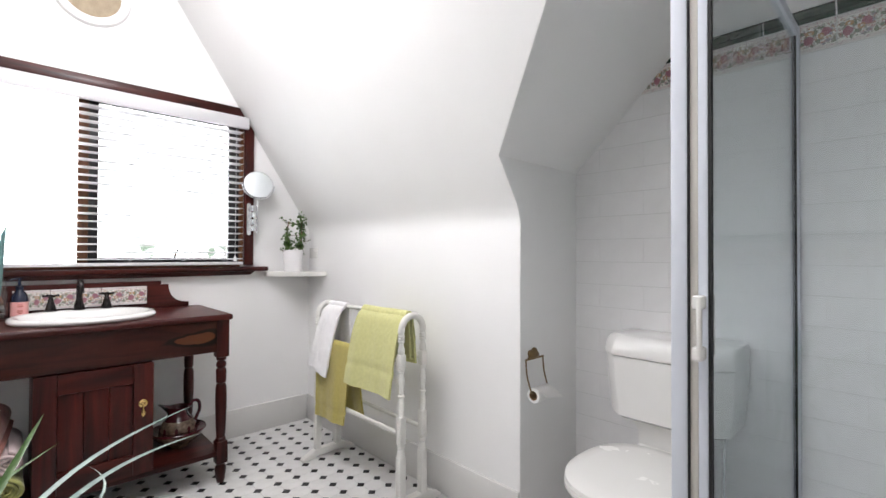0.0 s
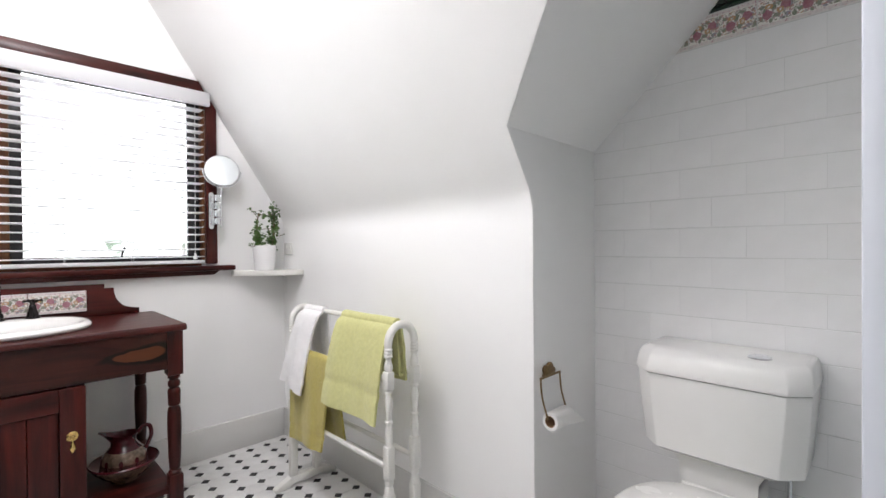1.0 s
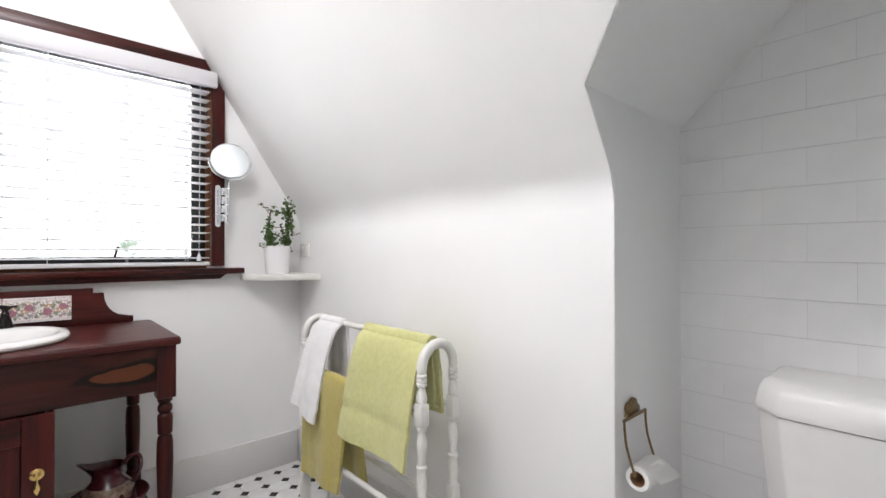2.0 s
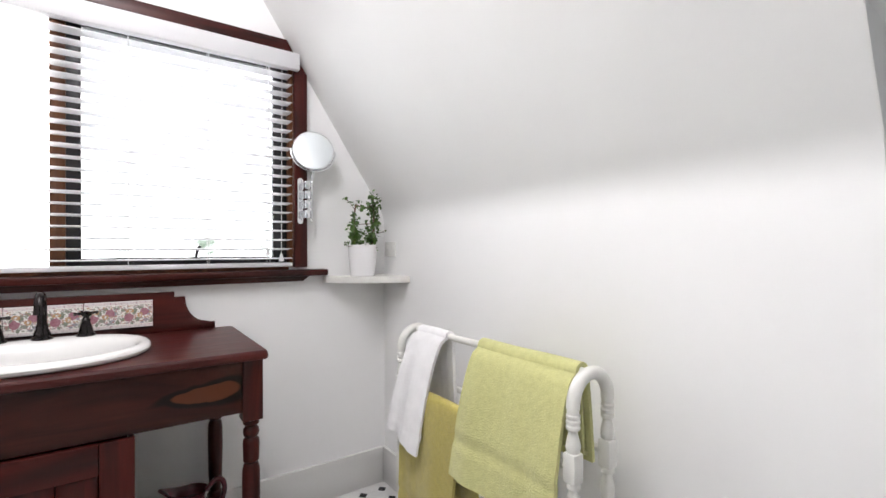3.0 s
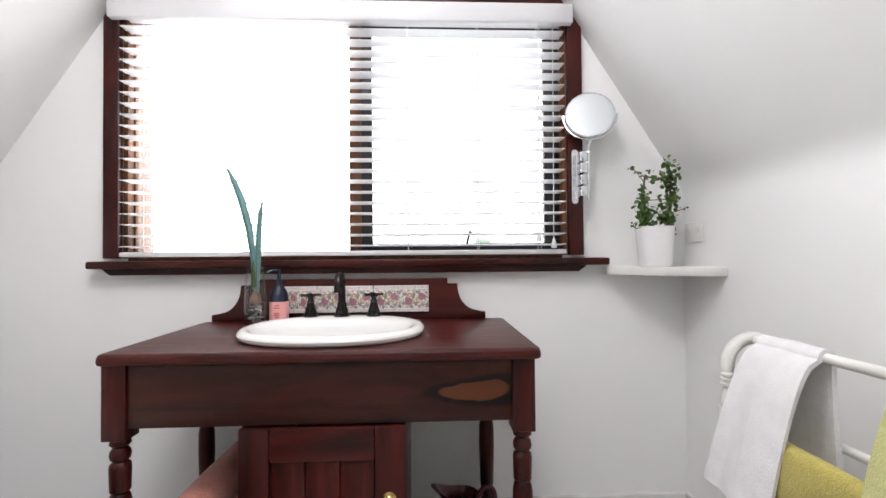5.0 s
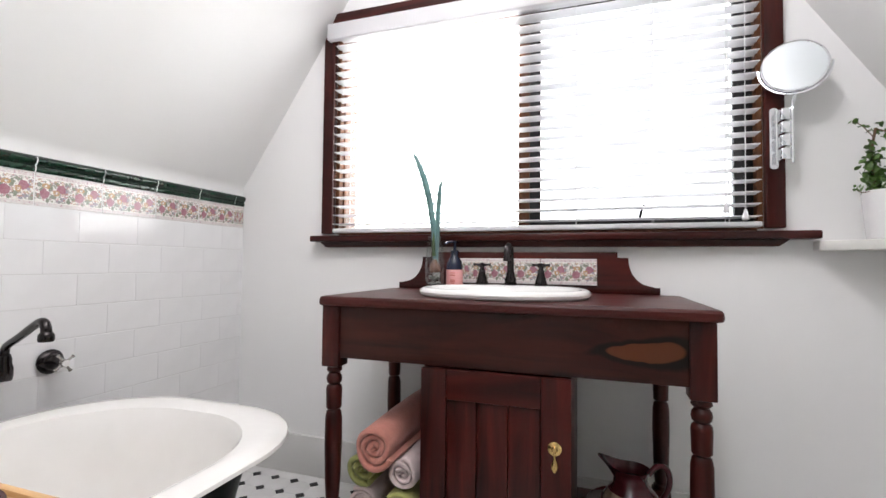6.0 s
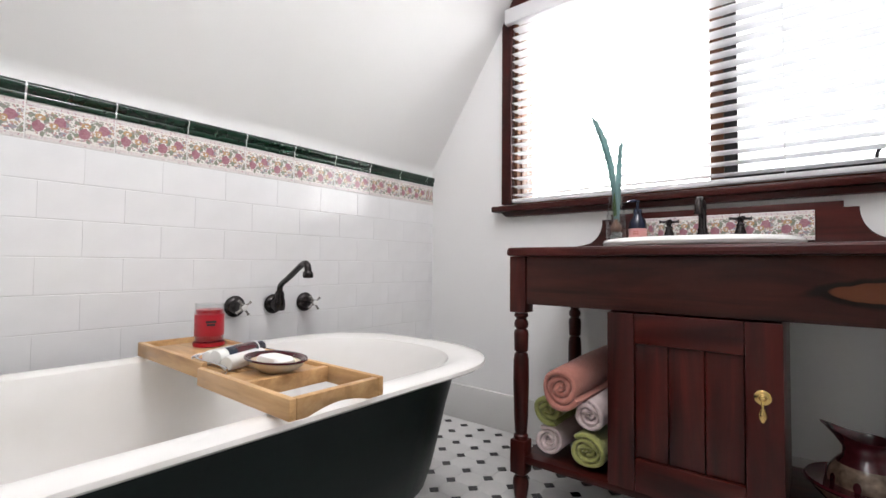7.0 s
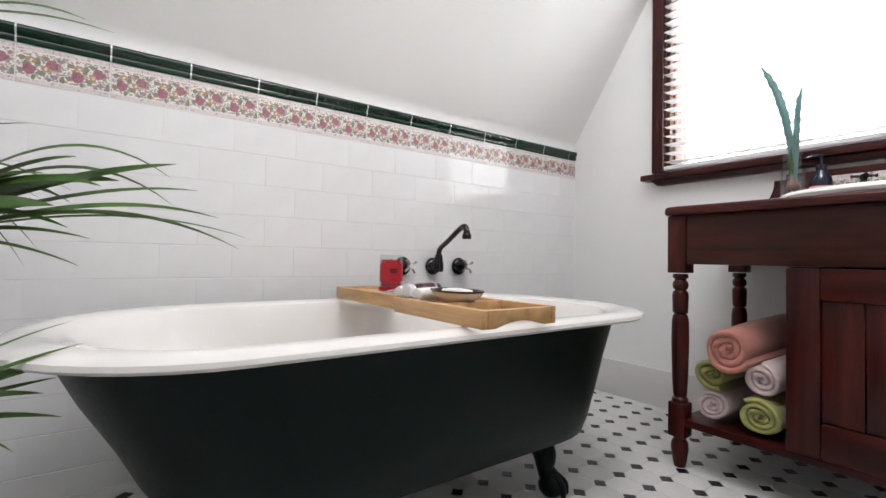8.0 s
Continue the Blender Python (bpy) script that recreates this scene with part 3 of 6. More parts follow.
add(latch, tube([(1.76, N + 0.022, 1.11), (1.765, N + 0.020, 1.14), (1.775, N + 0.017, 1.165)], [0.006, 0.005, 0.007]))
part("latch", latch, DARK_SASH, opening)

backdrop = solid("backdrop", prism([(-6, 7.0, -3), (8, 7.0, -3), (8, 7.0, 6), (-6, 7.0, 6)], (0, 0.05, 0)), OUTDOORS, "over-bright pale sky with washed-out greenery outside", "backdrop", "structure")

# ---- venetian blind ----
blind = thing("venetian_blind", 1.32, N - 0.02, 1.075, "white wide-slat venetian blind lowered with open slats", "blind")
BY = N - 0.012
part("valance", box(0.487, 2.150, N - 0.062, N - 0.032, 1.925, 1.996, 0.004), BLIND, blind)
part("head_rail", box(0.515, 2.13, N - 0.030, N + 0.025, 1.945, 1.985, 0.003), BLIND, blind)
slat = bmesh.new()
prof = [(-0.025, 0.0), (-0.012, 0.0022), (0, 0.003), (0.012, 0.0022), (0.025, 0.0)]
lo = [[slat.verts.new((x, v, w)) for v, w in prof] for x in (-0.803, 0.803)]
hi = [[slat.verts.new((x, v, w + 0.0026)) for v, w in prof] for x in (-0.803, 0.803)]
for k in range(4):
    slat.faces.new((lo[0][k], lo[0][k + 1], lo[1][k + 1], lo[1][k]))
    slat.faces.new((hi[0][k], hi[1][k], hi[1][k + 1], hi[0][k + 1]))
slat.faces.new((lo[0][0], lo[1][0], hi[1][0], hi[0][0]))
slat.faces.new((lo[0][4], hi[0][4], hi[1][4], lo[1][4]))
for e in (0, 1):
    slat.faces.new([*lo[e], *hi[e][::-1]])
bmesh.ops.recalc_face_normals(slat, faces=slat.faces[:])
slat_mesh = bpy.data.meshes.new("slat")
slat.to_mesh(slat_mesh)
slat.free()
slat_mesh.materials.append(BLIND)
SLATS, PITCH = 22, 0.0395
for k in range(SLATS):
    ob = new("slat", slat_mesh)
    ob.parent = blind
    ob.matrix_basis = Matrix.Translation((0.0, 0.008, 0.035 + PITCH * k)) @ pose(0, 0, 0, random.uniform(-3, 3) - 5, random.uniform(-0.06, 0.06), 0)
part("bottom_rail", box(0.515, 2.125, N - 0.036, N + 0.012, 1.076, 1.094, 0.004), BLIND, blind)
for x in (0.60, 1.06, 1.54, 1.80, 2.03):
    for y in (N - 0.034, N + 0.014):
        part("cord", tube([(x, y, 1.08), (x, y, 1.95)], 0.0012, 5), BLIND, blind)
for x, z in ((2.02, 1.125), (2.075, 1.10)):
    part("pull_cord", tube([(x, N - 0.042, z + 0.03), (x + 0.004, N - 0.042, 1.94)], 0.0014, 5), BLIND, blind)
    part("tassel", lathe([(0.003, 0.034), (0.006, 0.026), (0.010, 0.008), (0.011, 0.0), (0.006, -0.002)], x, N - 0.042, z, 12), BLIND, blind)

# ---- round vent ----
vent = thing("wall_vent", 1.364, N, 2.495, "round white wall vent with a tan cloth centre", "vent")
turn = pose(0, 0, 0, 90, 0, 0)
part("ring", lathe([(0.125, 0.0), (0.125, 0.012), (0.132, 0.02), (0.15, 0.024), (0.164, 0.02), (0.172, 0.006), (0.172, 0.0)], 1.364, N, 2.495, 48, turn), PAINT, vent)
part("cloth", lathe([(0.126, 0.0), (0.126, 0.006), (0.0, 0.008)], 1.364, N, 2.495, 40, turn), MESH_TAN, vent)

# ---- vanity washstand ----
VX0, VX1, VY0, VY1, VT = 0.808, 1.888, 2.876, 3.428, 0.843
vanity = thing("washstand", 1.348, 3.15, 0, "dark red mahogany washstand with turned legs", "vanity")
BX, BYC, BZ = 1.327, 3.135, VT
edge = [rounded(VX0 + d, VX1 - d, VY0 + d, VY1 - d, 0.012, VT - q, 4) for d, q in ((0.004, 0.028), (0.001, 0.025), (0.0, 0.018), (0.001, 0.008), (0.004, 0.002), (0.009, 0.0))]
slab = loft(edge)
for q, ring in ((0.0, edge[-1]), (0.028, edge[0])):
    face = bmesh.new()
    loops = [[face.verts.new(p) for p in ring], [face.verts.new(p) for p in ellipse(BX, BYC, 0.255, 0.205, VT - q, 56, 2.25)]]
    rim_edges = [face.edges.new((lp[k], lp[(k + 1) % len(lp)])) for lp in loops for k in range(len(lp))]
    bmesh.ops.triangle_fill(face, use_beauty=True, edges=rim_edges, normal=(0, 0, 1 if q == 0 else -1))
    add(slab, face)
bmesh.ops.remove_doubles(slab, verts=slab.verts[:], dist=0.0002)
bmesh.ops.recalc_face_normals(slab, faces=slab.faces[:])
for p_ in part("top", slab, WOOD_TOP_SHEEN, vanity).data.polygons:
    p_.use_smooth = False
part("apron", box(0.872, 1.818, VY0 + 0.026, VY0 + 0.046, 0.657, VT - 0.029, 0.002), WOOD_APRON, vanity, "figured heartwood front apron")
for x in (0.826, 1.852):
    part("side_apron", box(x, x + 0.018, 2.955, 3.345, 0.66, VT - 0.029, 0.002), WOOD_X, vanity)
part("back_apron", box(0.872, 1.818, 3.375, 3.393, 0.66, VT - 0.029, 0.002), WOOD_X, vanity)
LEG = [(0.0215, 0.625), (0.024, 0.615), (0.016, 0.606), (0.022, 0.598), (0.024, 0.588), (0.022, 0.578), (0.016, 0.572), (0.023, 0.565), (0.0245, 0.555), (0.023, 0.500), (0.017, 0.494), (0.022, 0.488), (0.0255, 0.470),
       (0.0265, 0.40), (0.0235, 0.28), (0.0205, 0.232), (0.018, 0.226), (0.024, 0.220), (0.024, 0.208)]
FOOT = [(0.024, 0.098), (0.018, 0.09), (0.025, 0.078), (0.0265, 0.06), (0.021, 0.02), (0.017, 0.0)]
for x in (0.841, 1.846):
    for y in (2.925, 3.372):
        if y > 3 and x > 1.5:
            x = 1.814
        leg = box(x - 0.029, x + 0.029, y - 0.029, y + 0.029, 0.628, VT - 0.029, 0.003)
        add(leg, lathe(LEG, x, y, 0, 20))
        add(leg, box(x - 0.027, x + 0.027, y - 0.027, y + 0.027, 0.098, 0.208, 0.005))
        add(leg, lathe(FOOT, x, y, 0, 20))
        part("leg", leg, WOOD_Z, vanity)
part("shelf", box(0.845, 1.842, 2.905, 3.392, 0.137, 0.161, 0.004), WOOD_X, vanity)
# backboard with stepped and hollowed shoulders
half = [(0.352, 0.992), (0.352, 0.972), (0.388, 0.972)]
for a in arc(10, 180, 262):
    half.append((0.388 + 0.075 + 0.075 * math.cos(a), 0.968 + 0.095 * math.sin(a)))
half += [(0.478, 0.868), (0.49, 0.868), (0.49, 0.8435)]
cx = 1.330
outline = [(cx + x, 3.41, z) for x, z in half] + [(cx - x, 3.41, z) for x, z in reversed(half)]
part("backboard", prism(outline, (0, 0.02, 0), 0.0015), WOOD_X, vanity)
border_mesh = bpy.data.meshes.new("border_tile")
bm = box(0.001, 0.199, -0.008, 0.0, 0.001, 0.099, 0.0015, 1)
bm.to_mesh(border_mesh)
bm.free()
border_mesh.materials.append(FLORAL)
for k in range(3):
    x0 = 1.614 - 0.2 * (k + 1)
    w = 1.0 if k < 2 else 0.67
    ob = new("border_tile", border_mesh)
    ob.parent = vanity
    ob.matrix_basis = Matrix.Translation((x0 + 0.2 * (1 - w) - 1.348, 3.409 - 3.15, 0.871)) @ Matrix.Diagonal((w, 1, 0.97, 1))
# cupboard under the basin
cab = part("cupboard", box(1.142, 1.152, 2.913, 3.38, 0.1615, 0.655, 0.001), WOOD_Z, vanity)
part("side", box(1.536, 1.546, 2.913, 3.38, 0.1615, 0.655, 0.001), WOOD_Z, cab)
part("back", box(1.153, 1.535, 3.365, 3.379, 0.1615, 0.655), WOOD_Z, cab)
door = part("door", box(1.140, 1.214, 2.890, 2.911, 0.164, 0.652, 0.003), WOOD_Z, vanity, "panelled cupboard door")
part("stile", box(1.472, 1.548, 2.890, 2.911, 0.164, 0.652, 0.003), WOOD_Z, door)
part("rail", box(1.2145, 1.4715, 2.890, 2.911, 0.570, 0.652, 0.003), WOOD_X, door)
part("rail", box(1.2145, 1.4715, 2.890, 2.911, 0.164, 0.255, 0.003), WOOD_X, door)
for k in range(3):
    part("board", box(1.2145 + 0.0857 * k, 1.2985 + 0.0857 * k, 2.899, 2.909, 0.255, 0.570, 0.003), WOOD_Z, door)
plate = lathe([(0.0172, 0.0), (0.0176, 0.002), (0.0145, 0.004), (0.0085, 0.005), (0.005, 0.010), (0.0, 0.011)], 1.507, 2.890, 0.476, 20, turn)
handle = part("handle", plate, BRASS, door, "brass drop handle")
part("drop", lathe([(0.0, 0.0), (0.0026, -0.004), (0.0026, -0.018), (0.0075, -0.032), (0.0085, -0.041), (0.0035, -0.052), (0.0, -0.056)], 1.507, 2.882, 0.472, 14, sy=0.5), BRASS, handle)

# ---- basin and taps ----
basin = thing("basin", BX, BYC, BZ, "white oval ceramic drop-in basin", "basin")
rings = []
for rx, ry, z in ((0.260, 0.216, 0.0005), (0.267, 0.226, 0.006), (0.269, 0.229, 0.014), (0.266, 0.226, 0.021), (0.259, 0.219, 0.0255), (0.249, 0.208, 0.0275), (0.238, 0.176, 0.0265), (0.229, 0.164, 0.019), (0.222, 0.154, 0.002), (0.216, 0.147, -0.02), (0.205, 0.135, -0.065), (0.16, 0.10, -0.105), (0.09, 0.055, -0.122), (0.02, 0.02, -0.125)):
    dy = 0.0 if ry > 0.2 else -0.022
    rings.append(ellipse(BX, BYC + dy, rx, ry, BZ + z, 56, 2.25))
part("bowl", loft(rings, False, True), CERAMIC, basin)
part("badge", box(BX - 0.008, BX + 0.008, BYC + 0.139, BYC + 0.1395, BZ + 0.006, BZ + 0.010), AGED_BRASS, basin)


def basin_tap(x, y, z):
    t = thing("basin_tap", x, y, z, "dark bronze cross-head basin tap", "tap", "basin taps")
    part("body", lathe([(0.026, 0.0), (0.027, 0.004), (0.021, 0.009), (0.019, 0.02), (0.013, 0.040), (0.011, 0.048), (0.013, 0.052), (0.008, 0.058), (0.007, 0.066)], x, y, z, 20), BRONZE, t)
    head = lathe([(0.009, 0.062), (0.011, 0.068), (0.009, 0.078), (0.0, 0.081)], x, y, z, 16)
    for a in (20, 110, 200, 290):
        c, s_ = math.cos(radians(a)), math.sin(radians(a))
        add(head, tube([(x + 0.006 * c, y + 0.006 * s_, z + 0.072), (x + 0.024 * c, y + 0.024 * s_, z + 0.073), (x + 0.032 * c, y + 0.032 * s_, z + 0.073)], [0.005, 0.004, 0.0065], 8))
    part("handle", head, BRONZE, t)


TY, TZ = 3.318, VT + 0.027
basin_tap(1.212, TY, TZ)
basin_tap(1.425, TY, TZ)
spout = thing("basin_spout", 1.317, TY, TZ, "dark bronze swan-neck basin spout", "tap")
part("base", lathe([(0.027, 0.0), (0.028, 0.004), (0.020, 0.010), (0.022, 0.020), (0.015, 0.034), (0.016, 0.04), (0.013, 0.05)], 1.317, TY, TZ, 20), BRONZE, spout)
path = [(1.317, TY, TZ + 0.03), (1.317, TY, TZ + 0.09)] + [(1.317, TY - 0.035 + 0.035 * math.cos(a), TZ + 0.105 + 0.035 * math.sin(a)) for a in arc(10, 0, 175)] + [(1.317, TY - 0.071, TZ + 0.085)]
part("neck", tube(path, [0.013] + [0.0125] * (len(path) - 3) + [0.012, 0.014], 14), BRONZE, spout)

# ---- bath ----
bath = thing("bath", 0.515, 2.03, 0, "dark green cast-iron clawfoot bath with cream enamel inside", "bath")
OUT = [(0.165, 0.865, 1.300, 2.742, 0.3, 0.519), (0.175, 0.855, 1.322, 2.738, 0.3, 0.49), (0.185, 0.845, 1.366, 2.71, 0.3, 0.4), (0.195, 0.835, 1.425, 2.686, 0.3, 0.3),
       (0.21, 0.82, 1.462, 2.669, 0.29, 0.225), (0.235, 0.795, 1.492, 2.666, 0.27, 0.18), (0.3, 0.73, 1.552, 2.616, 0.2, 0.158), (0.4, 0.63, 1.692, 2.466, 0.11, 0.15)]


def bath_ring(x0, x1, y0, y1, r, z):
    """Outline of the bath at one height: a wide round head end to the south, a squarer tap end."""
    out, m, q = [], (x0 + x1) / 2, min(1.16 * r, (x1 - x0) / 2 - 0.006)
    for cx, cy, a0, k_ in ((x1 - r, y1 - r, 0, r), (x0 + r, y1 - r, 90, r), (x0 + q, y0 + q, 180, q), (x1 - q, y0 + q, 270, q)):
        out += [(cx + k_ * math.cos(a), cy + k_ * math.sin(a), z * 0.979) for a in arc(10, a0, a0 + 90)]
    return out


part("shell", loft([bath_ring(*o) for o in OUT], False, True), BATH_GREEN, bath)
INN = [(0.160, 0.870, 1.290, 2.745, 0.30, 0.5130), (0.130, 0.900, 1.262, 2.798, 0.28, 0.510), (0.120, 0.910, 1.25, 2.808, 0.29, 0.517), (0.122, 0.908, 1.253, 2.805, 0.288, 0.525), (0.137, 0.893, 1.27, 2.790, 0.28, 0.532),
       (0.165, 0.865, 1.30, 2.755, 0.275, 0.536), (0.192, 0.838, 1.345, 2.712, 0.272, 0.526), (0.204, 0.826, 1.385, 2.694, 0.272, 0.49), (0.216, 0.814, 1.43, 2.668, 0.268, 0.40), (0.235, 0.795, 1.48, 2.640, 0.26, 0.30),
       (0.285, 0.745, 1.55, 2.585, 0.22, 0.235), (0.36, 0.67, 1.66, 2.50, 0.14, 0.205), (0.44, 0.59, 1.80, 2.39, 0.07, 0.200)]
part("basin_inside", loft([bath_ring(*o) for o in INN], False, True), ENAMEL, bath, "cream enamel inside and rolled rim")
for x, y, sx, sy in ((0.715, 2.425, 1, 1), (0.315, 2.425, -1, 1), (0.70, 1.74, 1, -1), (0.33, 1.74, -1, -1)):
    foot = tube([(x - 0.075 * sx, y - 0.02 * sy, 0.158), (x - 0.030 * sx, y - 0.004 * sy, 0.146), (x - 0.006 * sx, y, 0.112), (x - 0.004 * sx, y + 0.004 * sy, 0.07), (x + 0.012 * sx, y + 0.008 * sy, 0.045)], [0.018, 0.034, 0.034, 0.025, 0.030], 14)
    add(foot, lathe([(0.0, 0.0), (0.024, 0.002), (0.034, 0.014), (0.037, 0.030), (0.032, 0.046), (0.018, 0.058), (0.0, 0.062)], x + 0.012 * sx, y + 0.010 * sy, 0, 16))
    add(foot, tube([(x - 0.045 * sx, y - 0.11 * sy, 0.170), (x - 0.025 * sx, y - 0.055 * sy, 0.158), (x - 0.012 * sx, y - 0.005 * sy, 0.125), (x - 0.015 * sx, y + 0.03 * sy, 0.150), (x - 0.02 * sx, y + 0.055 * sy, 0.172)], [0.012, 0.020, 0.030, 0.020, 0.012], 12))
    for a in (-40, 0, 40):
        d = Vector((sx, sy, 0)).normalized()
        d.rotate(Euler((0, 0, radians(a))))
        add(foot, tube([Vector((x + 0.012 * sx, y + 0.010 * sy, 0.055)) + 0.012 * d, Vector((x + 0.012 * sx, y + 0.010 * sy, 0.035)) + 0.036 * d, Vector((x + 0.012 * sx, y + 0.010 * sy, 0.006)) + 0.042 * d], [0.012, 0.011, 0.006], 8))
    part("claw_foot", foot, BATH_GREEN, bath)


def bath_tap(y):
    t = thing("bath_tap", 0.008, y, 0.63, "dark bronze wall tap with a cross handle", "tap", "bath taps")
    m = pose(0, 0, 0, 0, 90, 0)
    part("rose", lathe([(0.037, -0.001), (0.038, 0.004), (0.033, 0.013), (0.026, 0.017), (0.021, 0.030), (0.015, 0.036), (0.012, 0.060)], 0.008, y, 0.63, 24, m), BRONZE, t)
    head = lathe([(0.010, 0.056), (0.013, 0.062), (0.010, 0.074)], 0.008, y, 0.63, 16, m)
    for a in (35, 125, 215, 305):
        c, s_ = math.cos(radians(a)), math.sin(radians(a))
        add(head, tube([(0.074, y + 0.006 * c, 0.63 + 0.006 * s_), (0.075, y + 0.024 * c, 0.63 + 0.024 * s_), (0.075, y + 0.031 * c, 0.63 + 0.031 * s_)], [0.0045, 0.0035, 0.006], 8))
    hd = part("handle", head, PEWTER, t)
    part("button", lathe([(0.010, 0.074), (0.010, 0.077), (0.0, 0.079)], 0.008, y, 0.63, 16, m), CERAMIC, hd, "white ceramic button")


bath_tap(2.357)
bath_tap(2.644)
bs = thing("bath_spout", 0.008, 2.506, 0.63, "dark bronze swivelling wall spout over the bath", "tap")
part("rose", lathe([(0.036, -0.001), (0.037, 0.004), (0.032, 0.013), (0.024, 0.018), (0.022, 0.045), (0.0, 0.047)], 0.008, 2.506, 0.63, 24, pose(0, 0, 0, 0, 90, 0)), BRONZE, bs)
part("elbow", lathe([(0.019, -0.022), (0.021, -0.01), (0.021, 0.012), (0.017, 0.026), (0.018, 0.034), (0.014, 0.05)], 0.052, 2.506, 0.63, 18), BRONZE, bs)
part("arm", tube([(0.052, 2.506, 0.66), (0.054, 2.506, 0.69), (0.072, 2.503, 0.708), (0.13, 2.494, 0.732), (0.21, 2.481, 0.768), (0.250, 2.475, 0.783), (0.272, 2.472, 0.781), (0.282, 2.470, 0.766), (0.283, 2.470, 0.752)], [0.012, 0.011, 0.0105, 0.0105, 0.0105, 0.011, 0.012, 0.012, 0.012], 12), BRONZE, bs)
part("outlet", lathe([(0.016, -0.012), (0.018, -0.006), (0.017, 0.006), (0.012, 0.012)], 0.283, 2.470, 0.748, 16), BRONZE, bs)

# ---- shower ----
SX, SY, SH = 1.90, 0.787, 1.93
shower = thing("shower_screen", 2.4, 0.4, 0, "white-framed glass shower screen with a sliding door", "shower")
part("corner_post", box(SX - 0.016, SX + 0.016, SY - 0.0225, SY + 0.0035, 0.0, SH, 0.002), ALU_WHITE, shower)
part("gasket", box(SX - 0.0165, SX + 0.010, SY - 0.0250, SY - 0.0228, 0.06, SH - 0.04), RUBBER, shower)
part("wall_channel", box(BACK - 0.024, BACK - 0.001, SY - 0.013, SY + 0.013, 0.0, SH, 0.002), ALU_WHITE, shower)
part("gasket", box(BACK - 0.032, BACK - 0.0245, SY - 0.006, SY + 0.006, 0.05, SH - 0.035), RUBBER, shower)
for z in (0.0, SH - 0.034):
    part("rail", box(SX + 0.0165, BACK - 0.0245, SY - 0.012, SY + 0.012, z, z + 0.034, 0.002), ALU_WHITE, shower)
    part("rail", box(SX - 0.018, SX + 0.018, DS + 0.002, SY - 0.0205, z, z + 0.038, 0.002), ALU_WHITE, shower)
pane = part("pane", box(SX + 0.017, BACK - 0.0325, SY - 0.003, SY + 0.003, 0.035, SH - 0.035), SHOWER_GLASS, shower)
pane.visible_shadow = False
slide = part("door", box(SX - 0.016, SX - 0.002, SY - 0.0535, SY - 0.0385, 0.040, SH - 0.040, 0.002), ALU_WHITE, shower, "sliding glass door")
part("draught_strip", box(SX - 0.0125, SX - 0.004, SY - 0.0375, SY - 0.0255, 0.042, SH - 0.042, 0.001), CREAM_STRIP, slide, "cream draught strip")
part("stile", box(SX + 0.000, SX + 0.012, SY - 0.046, SY - 0.028, 0.040, SH - 0.040, 0.002), ALU_WHITE, slide)
part("gasket", box(SX - 0.0150, SX - 0.004, SY - 0.0580, SY - 0.0535, 0.045, SH - 0.045), RUBBER, slide)
part("stile", box(SX - 0.014, SX - 0.002, 0.02, 0.05, 0.040, SH - 0.040, 0.002), ALU_WHITE, slide)
pane = part("pane", box(SX - 0.010, SX - 0.005, 0.05, SY - 0.058, 0.041, SH - 0.041), SHOWER_GLASS, slide)
pane.visible_shadow = False
pane = part("pane", box(SX + 0.006, SX + 0.011, DS + 0.003, 0.10, 0.041, SH - 0.041), SHOWER_GLASS, shower)
pane.visible_shadow = False
for x0, x1 in ((SX - 0.044, SX - 0.0165), (SX + 0.0005, SX + 0.030)):
    xo = x0 if x0 < SX - 0.02 else x1 - 0.009
    hb = box(xo, xo + 0.009, SY - 0.0515, SY - 0.0435, 0.980, 1.080, 0.003)
    for z in (0.978, 1.060):
        add(hb, box(x0 + 0.001, x1 - 0.001, SY - 0.0525, SY - 0.036, z, z + 0.022, 0.004))
    part("handle", hb, WHITE_PLASTIC, slide, "white plastic pull handle")
part("tray", box(SX + 0.02, BACK - 0.002, DS + 0.003, SY - 0.014, 0.0005, 0.045, 0.006), CERAMIC, shower)

# ---- toilet ----
TYC = 1.148
toilet = thing("toilet", 2.72, TYC, 0, "white ceramic toilet with a dual-flush cistern and closed seat", "toilet")


def cistern_ring(z, x0, y0, y1, cut):
    return [(x0 + cut, y0, z), (3.024, y0, z), (3.024, y1, z), (x0 + cut, y1, z), (x0 + cut * 0.94, y1 - cut * 0.04, z), (x0 + 0.004, y1 - cut * 0.95, z), (x0, y1 - cut * 1.08, z), (x0, y0 + cut * 1.08, z), (x0 + 0.004, y0 + cut * 0.95, z), (x0 + cut * 0.94, y0 + cut * 0.04, z)]


part("cistern", loft([cistern_ring(0.510, 2.810, 0.955, 1.345, 0.05), cistern_ring(0.522, 2.795, 0.940, 1.357, 0.05), cistern_ring(0.66, 2.788, 0.927, 1.370, 0.05), cistern_ring(0.752, 2.784, 0.922, 1.376, 0.05)], True, True), CERAMIC, toilet)
lid = loft([cistern_ring(0.7555, 2.780, 0.919, 1.379, 0.05), cistern_ring(0.768, 2.778, 0.917, 1.381, 0.05), cistern_ring(0.808, 2.788, 0.922, 1.374, 0.05), cistern_ring(0.823, 2.802, 0.928, 1.368, 0.05), cistern_ring(0.829, 2.825, 0.940, 1.356, 0.045)], True, True)
part("cistern_lid", lid, CERAMIC, toilet)
